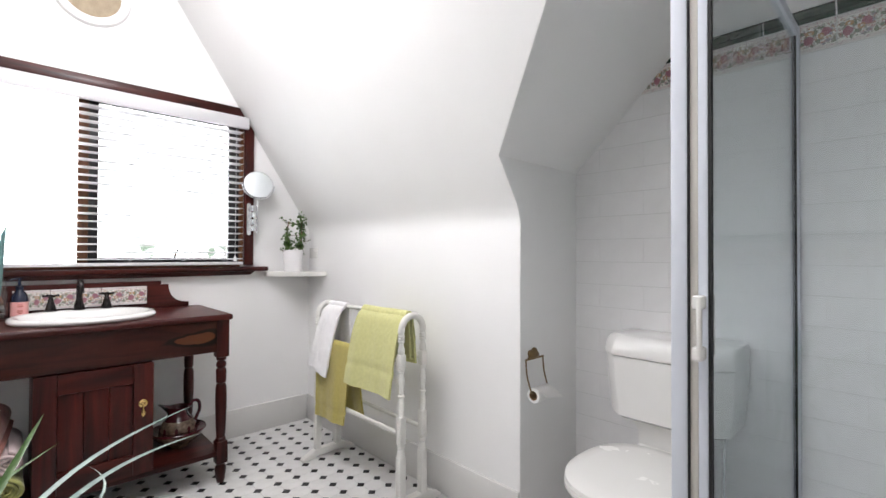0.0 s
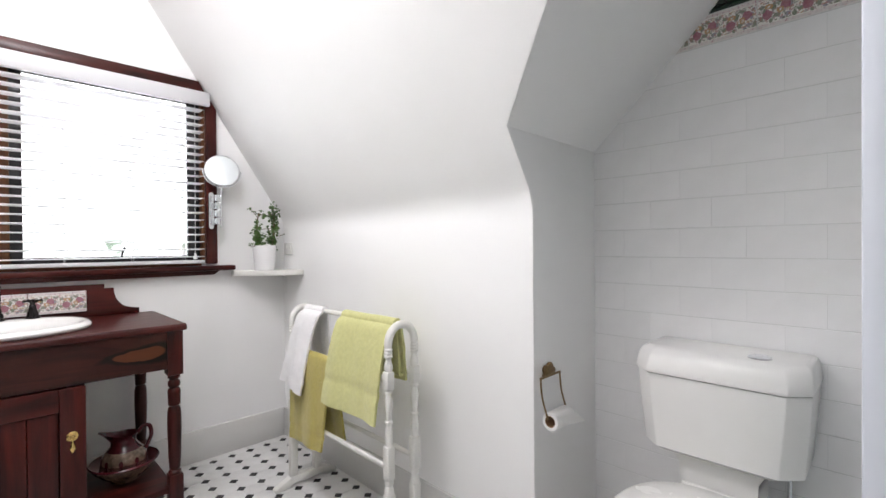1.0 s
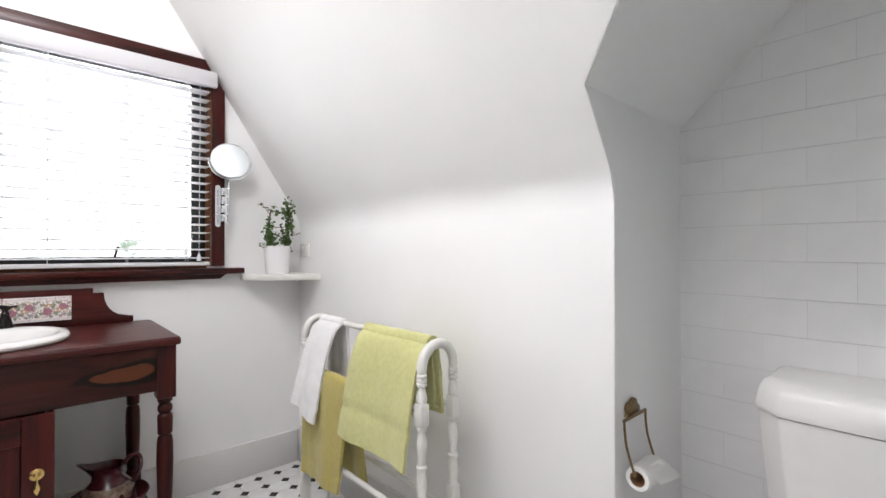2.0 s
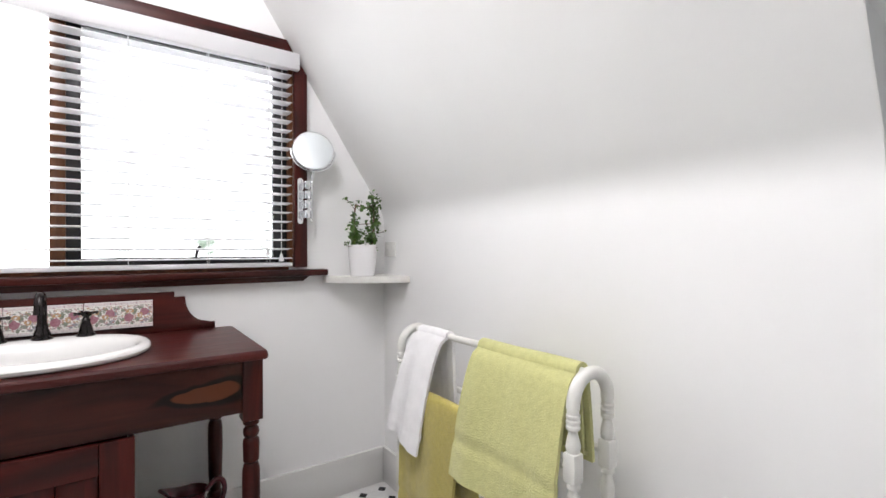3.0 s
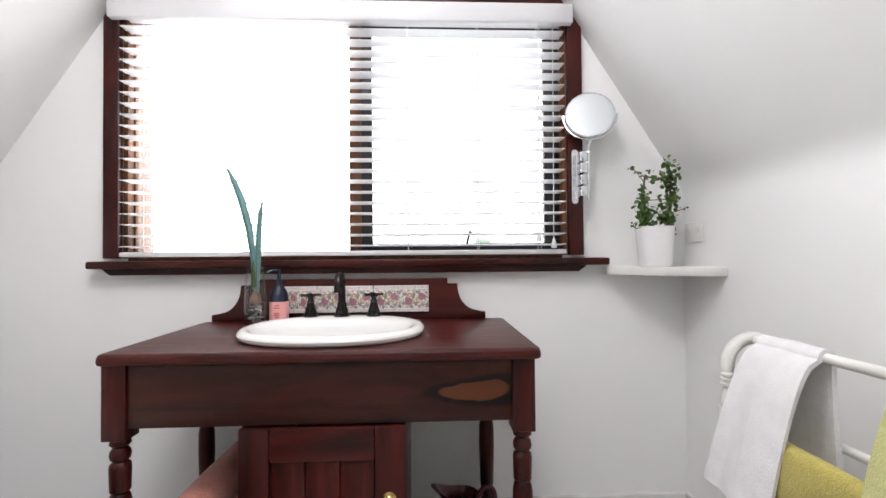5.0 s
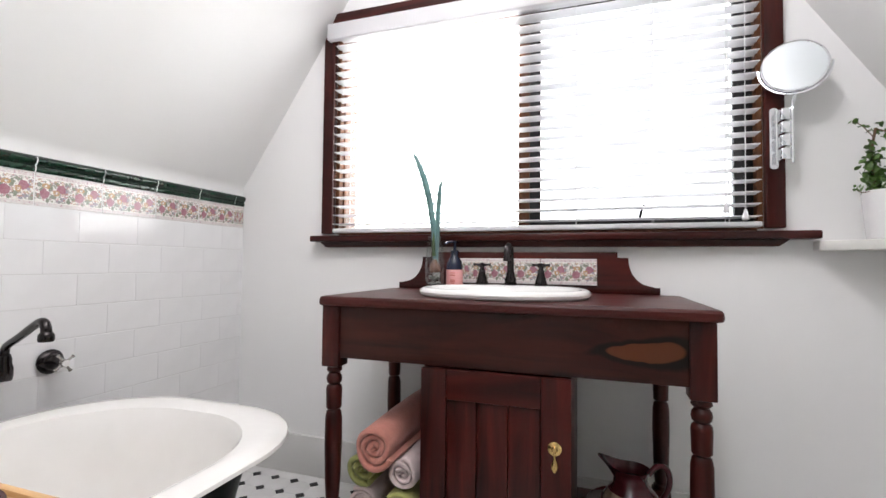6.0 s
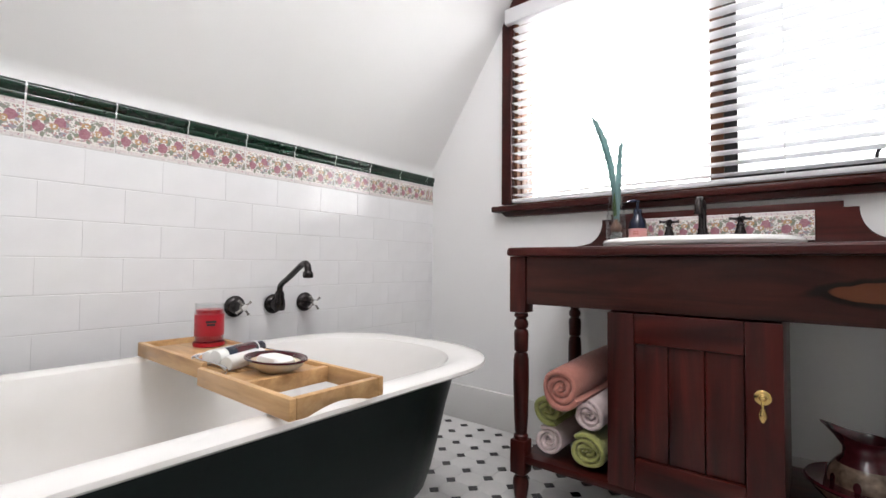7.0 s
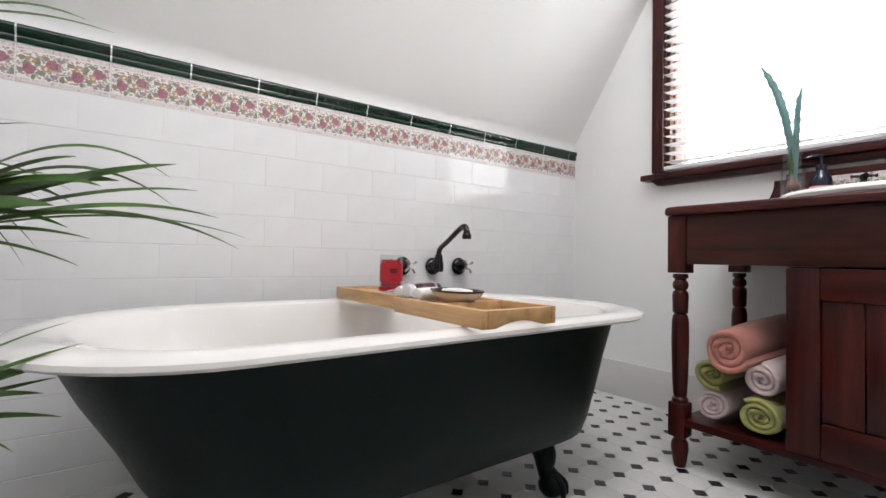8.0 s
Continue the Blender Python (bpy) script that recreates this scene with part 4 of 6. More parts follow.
part("flush_button", lathe([(0.030, 0.0), (0.030, 0.005), (0.024, 0.008), (0.0, 0.009)], 2.872, 1.045, 0.8285, 24), CHROME, toilet, "chrome flush button")


def seat_ring(z, grow, front=2.322):
    out = []
    for k in range(40):
        a = 2 * math.pi * k / 40
        c, s_ = math.cos(a), math.sin(a)
        rx = 0.235 + grow if c < 0 else 0.255 + grow
        out.append((front + 0.235 + rx * math.copysign(abs(c) ** (0.92 if c < 0 else 0.72), c), TYC + (0.203 + grow) * math.copysign(abs(s_) ** 0.9, s_), z))
    return out


part("seat", loft([seat_ring(0.388, -0.006), seat_ring(0.392, 0.0), seat_ring(0.404, 0.0), seat_ring(0.408, -0.006)], True, True), WHITE_PLASTIC, toilet)
part("seat_lid", loft([seat_ring(0.409, -0.005), seat_ring(0.413, 0.0), seat_ring(0.424, -0.002), seat_ring(0.432, -0.014), seat_ring(0.436, -0.06), seat_ring(0.437, -0.15)], True, True), WHITE_PLASTIC, toilet)
part("hinge", tube([(2.822, TYC - 0.09, 0.418), (2.822, TYC + 0.09, 0.418)], 0.007, 12), WHITE_PLASTIC, toilet)
pan = [ellipse(2.575, TYC, 0.235, 0.178, 0.386, 40, 2.3), ellipse(2.575, TYC, 0.232, 0.175, 0.35, 40, 2.3), ellipse(2.63, TYC, 0.20, 0.14, 0.25, 40, 2.3), ellipse(2.66, TYC, 0.19, 0.105, 0.12, 40, 2.4), ellipse(2.67, TYC, 0.21, 0.115, 0.02, 40, 2.6), ellipse(2.67, TYC, 0.21, 0.115, 0.0, 40, 2.6)]
part("pan", loft(pan, True, True), CERAMIC, toilet)
part("flush_neck", loft([[(x, y, z) for x, y in ((2.84, TYC - w), (2.99, TYC - w), (2.99, TYC + w), (2.84, TYC + w))] for w, z in ((0.10, 0.30), (0.103, 0.43), (0.105, 0.47), (0.118, 0.495), (0.145, 0.5095))], True, True), CERAMIC, toilet)
part("water_pipe", tube([(3.01, 0.99, 0.18), (2.97, 0.99, 0.19), (2.955, 0.99, 0.24), (2.95, 0.985, 0.515)], 0.006, 8), CHROME, toilet)
part("stop_valve", lathe([(0.016, 0.0), (0.016, 0.03), (0.009, 0.034), (0.009, 0.05)], 2.955, 0.99, 0.20, 14), CHROME, toilet)

# ---- toilet paper holder ----
tp = thing("paper_holder", 2.67, DN, 0.74, "aged brass toilet roll holder on the alcove wall", "paper holder")
shell = []
for a in arc(24, 0, 180):
    r = 0.026 + 0.008 * abs(math.cos(2.5 * a))
    shell.append((2.672 + 1.15 * r * math.cos(a), DN - 0.012, 0.720 + r * math.sin(a)))
part("plate", prism([(2.708, DN - 0.012, 0.710), *shell, (2.634, DN - 0.012, 0.710)], (0, 0.011, 0), 0.003), AGED_BRASS, tp)
part("frame_bar", tube([(2.602, DN - 0.018, 0.712), (2.728, DN - 0.018, 0.712)], 0.004, 8), AGED_BRASS, tp)
for x in (2.604, 2.726):
    part("arm", tube([(x, DN - 0.018, 0.714), (x, DN - 0.024, 0.65), (x, DN - 0.045, 0.584)], 0.0032, 8), AGED_BRASS, tp)
part("spindle", tube([(2.602, DN - 0.045, 0.584), (2.728, DN - 0.045, 0.584)], 0.004, 10), AGED_BRASS, tp)
roll = thing("toilet_roll", 2.672, DN - 0.045, 0.562, "white toilet paper roll with its end hanging loose", "toilet roll")


def sleeve(profile):
    """An open-ended turned sleeve along x round the roll's axis; the profile closes on itself."""
    rings = [[(2.666 + h_, DN - 0.046 + r_ * math.cos(2 * math.pi * k / 32), 0.571 + r_ * math.sin(2 * math.pi * k / 32)) for k in range(32)] for r_, h_ in profile]
    return loft(rings + rings[:1])


part("paper", sleeve([(0.0192, -0.05), (0.029, -0.05), (0.030, -0.047), (0.030, 0.047), (0.029, 0.05), (0.0192, 0.05)]), PAPER, roll)
part("core", sleeve([(0.0190, -0.0505), (0.0178, -0.0505), (0.0178, 0.0505), (0.0190, 0.0505)]), CARD, roll)
flap = bmesh.new()
cols = []
for k in range(9):
    u = k / 8
    # over the top of the roll, then out and down to a slanting torn edge
    a = radians(60 + 100 * u)
    out_ = max(0.0, u - 0.55)
    row = []
    for j in range(2):
        row.append(flap.verts.new((2.618 + 0.096 * j + 0.075 * out_ * j + 0.01 * u, DN - 0.046 + 0.031 * math.cos(a) - 0.05 * out_, 0.571 + 0.031 * math.sin(a) - (0.02 + 0.05 * j) * out_)))
    cols.append(row)
for a, b in zip(cols, cols[1:]):
    flap.faces.new((a[0], a[1], b[1], b[0]))
bmesh.ops.solidify(flap, geom=flap.faces[:], thickness=0.0012)
part("loose_sheet", flap, PAPER, roll)

# ---- towel rack ----
rack = thing("towel_rack", 2.405, 2.475, 0, "off-white painted timber towel stand with turned legs", "towel rack")
XF, XB, RN, RF = 2.334, 2.460, 2.088, 2.840
TURN_LEG = [(0.0135, 0.80), (0.0135, 0.785), (0.016, 0.782), (0.016, 0.776), (0.0125, 0.774), (0.016, 0.770), (0.016, 0.764), (0.0125, 0.762), (0.016, 0.758), (0.016, 0.752), (0.011, 0.748), (0.0105, 0.742), (0.015, 0.725), (0.017, 0.712), (0.014, 0.700)]
TURN_LOW = [(0.014, 0.632), (0.016, 0.628), (0.016, 0.622), (0.011, 0.618), (0.011, 0.612), (0.016, 0.590), (0.0165, 0.575), (0.0125, 0.545), (0.0105, 0.520), (0.016, 0.516), (0.016, 0.508), (0.011, 0.505), (0.015, 0.485), (0.0165, 0.462), (0.013, 0.430), (0.016, 0.425)]
for y in (RN, RF):
    arch = [(XF, y, 0.795)] + [((XF + XB) / 2 - (XB - XF) / 2 * math.cos(a), y, 0.800 + 0.066 * math.sin(a)) for a in arc(14, 0, 180)] + [(XB, y, 0.795)]
    part("arch", tube(arch, 0.0155, 12), RACK_PAINT, rack)
    for x in (XF, XB):
        leg = lathe(TURN_LEG, x, y, 0, 16)
        add(leg, box(x - 0.017, x + 0.017, y - 0.017, y + 0.017, 0.632, 0.700, 0.006))
        add(leg, lathe(TURN_LOW, x, y, 0, 16))
        add(leg, box(x - 0.017, x + 0.017, y - 0.017, y + 0.017, 0.300, 0.425, 0.006))
        add(leg, lathe([(0.0135, 0.300), (0.016, 0.294), (0.016, 0.284), (0.012, 0.279), (0.0175, 0.262), (0.019, 0.245)], x, y, 0, 16))
        add(leg, box(x - 0.018, x + 0.018, y - 0.016, y + 0.016, 0.045, 0.245, 0.004))
        part("leg", leg, RACK_PAINT, rack)
    base = [(2.238, y - 0.018, 0.0), (2.30, y - 0.018, 0.0), (2.33, y - 0.018, 0.014), (2.48, y - 0.018, 0.014), (2.505, y - 0.018, 0.0), (2.565, y - 0.018, 0.0), (2.565, y - 0.018, 0.014), (2.49, y - 0.018, 0.052), (2.32, y - 0.018, 0.052), (2.238, y - 0.018, 0.014)]
    part("foot", prism(base, (0, 0.036, 0), 0.003), RACK_PAINT, rack)
for x, z, r in (((XF + XB) / 2, 0.862, 0.011), (XF, 0.664, 0.010), (XB, 0.668, 0.010), (XF, 0.345, 0.010), (XB, 0.345, 0.010)):
    part("rail", tube([(x, RN, z), (x, RF, z)], r, 12), RACK_PAINT, rack)


def drape(name, label, mat, bx, bz, r, y0, y1, front_z, back_z, shear, flare, seed, hem, thick=0.007, spread=0.02, back_spread=0.01, tilt=-0.012):
    """A towel over a rail that runs along y: front and back falls, soft folds, a flat woven band near the hem."""
    rng = random.Random(seed)
    top = bz + r
    path = []
    n = 26
    for k in range(n + 1):
        u = k / n
        path.append(("f", u, bx - r - spread * (1 - u) ** 0.5, front_z + (top - r - front_z) * u))
    for a in arc(8, 165, 15):
        path.append(("t", 1.0, bx + r * math.cos(a), bz + r * math.sin(a)))
    for k in range(n + 1):
        u = 1 - k / n
        path.append(("b", u, bx + r + back_spread * (1 - u), back_z + (top - r - back_z) * u))
    cols = 30
    ph = [rng.uniform(0, 6.28) for _ in range(4)]
    bm = bmesh.new()
    grid = []
    for kind, u, x, z in path:
        row = []
        for j in range(cols + 1):
            v = j / cols
            fall = (1 - u)
            yy = y0 + (y1 - y0) * v + (shear * fall + flare * fall * (v - 0.5) if kind == "f" else 0.0)
            fold = 0.0075 * fall ** 0.6 * (math.sin(7 * v + ph[0] + 1.2 * fall) + 0.3 * math.sin(15 * v + ph[1]) + 0.12 * math.sin(27 * v + ph[2] + 3 * fall))
            band = -0.004 if kind == "f" and abs((z - front_z) - hem) < 0.009 else 0.0
            sag = tilt * (v - 0.5) * fall if kind == "f" else 0.0
            row.append(bm.verts.new((x + (fold if kind == "f" else -fold) + (-band if kind == "f" else 0), yy, z + sag + 0.0008 * math.sin(8 * v + ph[3]))))
        grid.append(row)
    for a, b in zip(grid, grid[1:]):
        for j in range(cols):
            bm.faces.new((a[j], a[j + 1], b[j + 1], b[j]))
    bmesh.ops.recalc_face_normals(bm, faces=bm.faces[:])
    bmesh.ops.solidify(bm, geom=bm.faces[:], thickness=thick)
    base = (bx, (y0 + y1) / 2, front_z)
    return solid(name, bm, mat, label, "towel", group="towels on the stand", base=base)


MX = (XF + XB) / 2
drape("hand_towel", "white terry hand towel over the towel stand", TERRY_WHITE, MX, 0.862, 0.020, 2.632, 2.800, 0.515, 0.62, 0.028, 0.02, 3, 0.05, 0.010, 0.106, 0.012, 0.04)
drape("bath_towel", "light lime green terry towel folded over the stand", TERRY_LIME, MX, 0.862, 0.024, 2.112, 2.465, 0.503, 0.64, 0.012, 0.03, 5, 0.105, 0.010, 0.085, 0.016, 0.0)
drape("bath_towel", "mustard green terry towel hanging on the lower rail", TERRY_OLIVE, XF, 0.664, 0.022, 2.470, 2.812, 0.262, 0.30, 0.03, -0.06, 8, 0.06, 0.010, 0.010, 0.045)
fold = bmesh.new()
for k, (x0, x1, zb, y0) in enumerate(((2.412, 2.444, 0.655, 2.122), (2.420, 2.436, 0.672, 2.126))):
    mid, half_w = (x0 + x1) / 2, (x1 - x0) / 2
    loop = [(x0 - 0.012, 0.850), (x0 - 0.004, 0.76)] + [(mid - half_w * math.cos(a), zb + half_w * (1 - math.sin(a))) for a in arc(10, 0, 180)] + [(x1 + 0.002, 0.76), (x1 - 0.014, 0.848)]
    inner_ = [(x + (0.006 if x < mid else -0.006), z + (0.006 if z < 0.70 else 0.0)) for x, z in loop]
    for (xa, za), (xb, zb_), (xc, zc), (xd, zd) in zip(loop, loop[1:], inner_[1:], inner_):
        add(fold, prism([(xa, y0, za), (xb, y0, zb_), (xc, y0, zc), (xd, y0, zd)], (0, 0.295, 0)))
bmesh.ops.remove_doubles(fold, verts=fold.verts[:], dist=0.0005)
solid("towel_fold", fold, TERRY_LIME, "back folds of the lime green towel", "towel", group="towels on the stand", base=(2.43, 2.3, 0.62))

# ---- corner shelf, plant, socket ----
shelf_pts = [(2.272, N - 0.001, 0.998), (2.272, 3.405, 0.998), (2.352, 3.318, 0.998), (2.45, 3.248, 0.998), (2.53, 3.210, 0.998), (E - 0.001, 3.200, 0.998), (E - 0.001, N - 0.001, 0.998)]
solid("corner_shelf", prism(shelf_pts, (0, 0, 0.030), 0.003), RACK_PAINT, "white painted corner shelf on the wall", "shelf", base=(2.45, 3.33, 0.998))
PXc, PYc, PZ = 2.422, 3.345, 1.0285
pot = thing("potted_plant", PXc, PYc, PZ, "small-leaved jade plant trained in a ring in a white pot", "plant")
part("pot", lathe([(0.0, 0.0), (0.052, 0.0), (0.055, 0.003), (0.066, 0.138), (0.0655, 0.142), (0.061, 0.142), (0.059, 0.125), (0.0, 0.124)], PXc, PYc, PZ, 40), POT_WHITE, pot)
part("soil", lathe([(0.0, 0.1245), (0.0585, 0.1245), (0.058, 0.130), (0.0, 0.133)], PXc, PYc, PZ, 30), EARTH, pot)
rng = random.Random(11)


def leaves(points, count, size, spread):
    bm = bmesh.new()
    for _ in range(count):
        p = Vector(rng.choice(points)) + Vector((rng.gauss(0, spread), rng.gauss(0, spread), rng.gauss(0, spread)))
        s_ = size * rng.uniform(0.6, 1.25)
        q = Euler((rng.uniform(-1.2, 1.2), rng.uniform(-1.2, 1.2), rng.uniform(0, 6.3))).to_matrix()
        pts = [(0, 0, 0), (0.45, 0.42, 0.06), (0.85, 0.40, 0.03), (1.1, 0, -0.06), (0.85, -0.40, 0.03), (0.45, -0.42, 0.06)]
        vs = [bm.verts.new(p + q @ Vector(c) * s_) for c in pts]
        mid = bm.verts.new(p + q @ Vector((0.55, 0, -0.10)) * s_)
        for k in range(6):
            bm.faces.new((vs[k], vs[(k + 1) % 6], mid))
    return bm


left = [(PXc - 0.035 - 0.012 * math.sin(3 * k / 12), PYc - 0.01, PZ + 0.13 + 0.195 * k / 12) for k in range(13)]
right_ = [(PXc + 0.042 + 0.012 * math.sin(2.5 * k / 12), PYc - 0.008, PZ + 0.13 + 0.235 * k / 12) for k in range(13)]
bridge = [(PXc - 0.04 + 0.085 * k / 8, PYc - 0.012, PZ + 0.325 - 0.012 * math.sin(3.1 * k / 8)) for k in range(9)]
low = [(PXc - 0.03 + 0.08 * k / 8, PYc - 0.012, PZ + 0.16 + 0.02 * math.sin(3.1 * k / 8)) for k in range(9)]
part("stem", tube(left, 0.0035, 7), TWIG, pot)
part("stem", tube(right_, 0.0035, 7), TWIG, pot)
part("stem", tube(bridge, 0.002, 6), TWIG, pot)
part("stem", tube([(PXc + 0.04, PYc - 0.01, PZ + 0.24), (PXc - 0.03, PYc - 0.012, PZ + 0.235)], 0.0016, 6), TWIG, pot)
sprig = [(PXc - 0.05, PYc - 0.02, PZ + 0.14), (PXc - 0.085, PYc - 0.035, PZ + 0.135), (PXc - 0.10, PYc - 0.04, PZ + 0.145)]
part("stem", tube(sprig, 0.0014, 5), TWIG, pot)
tip = [(PXc - 0.045, PYc - 0.015, PZ + 0.30), (PXc - 0.075, PYc - 0.02, PZ + 0.335), (PXc - 0.095, PYc - 0.02, PZ + 0.345)]
part("stem", tube(tip, 0.0014, 5), TWIG, pot)
spur = [(PXc + 0.05, PYc - 0.01, PZ + 0.19), (PXc + 0.085, PYc - 0.02, PZ + 0.20), (PXc + 0.105, PYc - 0.02, PZ + 0.21)]
part("stem", tube(spur, 0.0014, 5), TWIG, pot)
part("leaves", add(add(leaves(left[:9], 190, 0.017, 0.010), leaves(right_, 170, 0.018, 0.012)), add(add(leaves(bridge, 46, 0.016, 0.008), leaves(low, 80, 0.017, 0.011)), add(leaves(sprig[1:] + tip[1:] + spur[1:], 16, 0.012, 0.005), leaves(right_[6:11], 36, 0.018, 0.013)))), LEAF_SMALL, pot)
sock = thing("power_socket", E, 3.375, 1.15, "white double power point on the wall", "socket")
part("plate", box(E - 0.009, E - 0.001, 3.325, 3.428, 1.115, 1.185, 0.003), WHITE_PLASTIC, sock)
for y in (3.35, 3.40):
    part("switch", box(E - 0.012, E - 0.0085, y - 0.007, y + 0.007, 1.150, 1.170, 0.001), WHITE_PLASTIC, sock)

# ---- shaving mirror ----
mir = thing("shaving_mirror", 2.165, N - 0.03, 1.36, "round chrome shaving mirror on a folding wall arm", "mirror")
part("wall_plate", loft([[(x, N - 0.031 - d, z) for x, z, _ in rounded(2.146, 2.170, 1.262, 1.462, 0.011, 0)] for d in (0.0, 0.007)], True, True), CHROME, mir)
for k in range(4):
    z = 1.285 + 0.042 * k
    part("arm_link", box(2.165, 2.194, N - 0.082, N - 0.039, z, z + 0.036, 0.003), CHROME, mir)
part("arm_post", tube([(2.193, N - 0.085, 1.272), (2.193, N - 0.085, 1.468)], 0.004, 10), CHROME, mir)
part("arm_post", tube([(2.166, N - 0.040, 1.275), (2.166, N - 0.040, 1.455)], 0.004, 10), CHROME, mir)
mc, mr = Vector((2.204, N - 0.072, 1.580)), 0.088
mm = Matrix.Translation(mc) @ pose(0, 0, 0, 80, 0, -14)
part("yoke", tube([mm @ Vector((mr * 1.07 * math.cos(a), mr * 1.07 * math.sin(a), 0)) for a in arc(20, 180, 360)], 0.0035, 8), CHROME, mir)
part("stem", tube([(2.193, N - 0.085, 1.44), (2.197, N - 0.082, 1.462), mm @ Vector((0, -mr * 1.07, 0))], 0.005, 8), CHROME, mir)
part("rim", lathe([(mr - 0.004, -0.008), (mr, -0.006), (mr + 0.002, 0.0), (mr, 0.006), (mr - 0.004, 0.008), (mr - 0.006, 0.006)], seg=48, m=mm), CHROME, mir)
part("mirror_glass", lathe([(mr - 0.0055, 0.0), (mr - 0.0055, 0.0065), (0.0, 0.0068)], seg=48, m=mm), MIRROR, mir)

# ---- vase and soap bottle on the washstand ----
vx, vy = 1.032, 3.305
vase = thing("bulb_vase", vx, vy, VT, "clear glass vase with a sprouting bulb and pebbles", "vase")
glass_body = part("glass", lathe([(0.0, 0.001), (0.030, 0.001), (0.033, 0.006), (0.036, 0.05), (0.036, 0.10), (0.031, 0.16), (0.027, 0.205), (0.0245, 0.205), (0.0285, 0.16), (0.0335, 0.10), (0.0335, 0.05), (0.030, 0.010), (0.0, 0.008)], vx, vy, VT, 28), THIN_GLASS, vase)
glass_body.visible_shadow = False
peb = bmesh.new()
rng = random.Random(4)
for k in range(46):
    a, rr, zz = rng.uniform(0, 6.28), 0.024 * math.sqrt(rng.random()), rng.uniform(0.014, 0.066)
    bmesh.ops.create_icosphere(peb, subdivisions=1, radius=rng.uniform(0.005, 0.009), matrix=Matrix.Translation((vx + rr * math.cos(a), vy + rr * math.sin(a), VT + zz)) @ Matrix.Diagonal((1, 1, 0.7, 1)))
part("pebbles", peb, STONES, vase)
part("bulb", lathe([(0.004, 0.062), (0.015, 0.068), (0.021, 0.080), (0.019, 0.094), (0.011, 0.106), (0.007, 0.118)], vx, vy, VT, 18), BULB, vase)


def blade(points, widths, mat_twist=0.0):
    bm = bmesh.new()
    rows = []
    for (x, y, z), w in zip(points, widths):
        rows.append([bm.verts.new((x - w, y + 0.35 * w, z)), bm.verts.new((x, y - 0.25 * w, z)), bm.verts.new((x + w, y + 0.35 * w, z))])
    for a, b in zip(rows, rows[1:]):
        for k in range(2):
            bm.faces.new((a[k], a[k + 1], b[k + 1], b[k]))
    bmesh.ops.recalc_face_normals(bm, faces=bm.faces[:])
    bmesh.ops.solidify(bm, geom=bm.faces[:], thickness=0.0016)
    return bm


part("leaf", blade([(vx, vy, VT + 0.105), (vx - 0.006, vy, VT + 0.22), (vx - 0.022, vy, VT + 0.33), (vx - 0.047, vy, VT + 0.425), (vx - 0.075, vy, VT + 0.495), (vx - 0.096, vy, VT + 0.535)], [0.007, 0.0095, 0.0125, 0.0130, 0.0095, 0.001]), LEAF_HAZED, vase)
part("leaf", blade([(vx + 0.004, vy, VT + 0.105), (vx + 0.008, vy, VT + 0.22), (vx + 0.011, vy, VT + 0.31), (vx + 0.017, vy, VT + 0.385), (vx + 0.026, vy, VT + 0.422)], [0.007, 0.009, 0.0095, 0.0075, 0.001]), LEAF_HAZED, vase)
part("leaf", blade([(vx - 0.003, vy - 0.004, VT + 0.13), (vx - 0.005, vy - 0.008, VT + 0.17), (vx - 0.002, vy - 0.010, VT + 0.215)], [0.006, 0.007, 0.001]), LEAF, vase)
sx_, sy_ = 1.104, 3.325
soap = thing("soap_bottle", sx_, sy_, VT, "navy pump soap bottle with a pink label", "soap bottle")
part("body", lathe([(0.0, 0.001), (0.029, 0.001), (0.031, 0.005), (0.031, 0.095), (0.027, 0.112), (0.016, 0.128), (0.014, 0.136)], sx_, sy_, VT, 28), NAVY, soap)
lab = part("label", lathe([(0.0316, 0.010), (0.0316, 0.080)], sx_, sy_, VT, 28), LABEL_PINK, soap, "pink paper label")
for w, z in ((0.016, 0.066), (0.020, 0.058), (0.018, 0.040), (0.018, 0.034), (0.012, 0.028)):
    part("print_line", box(sx_ + 0.002 - w / 2, sx_ + 0.002 + w / 2, sy_ - 0.0326, sy_ - 0.0318, VT + z, VT + z + 0.0032), PRINT_RED, lab)
part("pump", add(lathe([(0.015, 0.134), (0.016, 0.150), (0.013, 0.153), (0.006, 0.155), (0.005, 0.178), (0.009, 0.180), (0.009, 0.187), (0.0, 0.189)], sx_, sy_, VT, 18), tube([(sx_, sy_, VT + 0.184), (sx_ - 0.02, sy_ - 0.012, VT + 0.184), (sx_ - 0.034, sy_ - 0.020, VT + 0.178)], [0.005, 0.0045, 0.004], 8)), NAVY, soap)


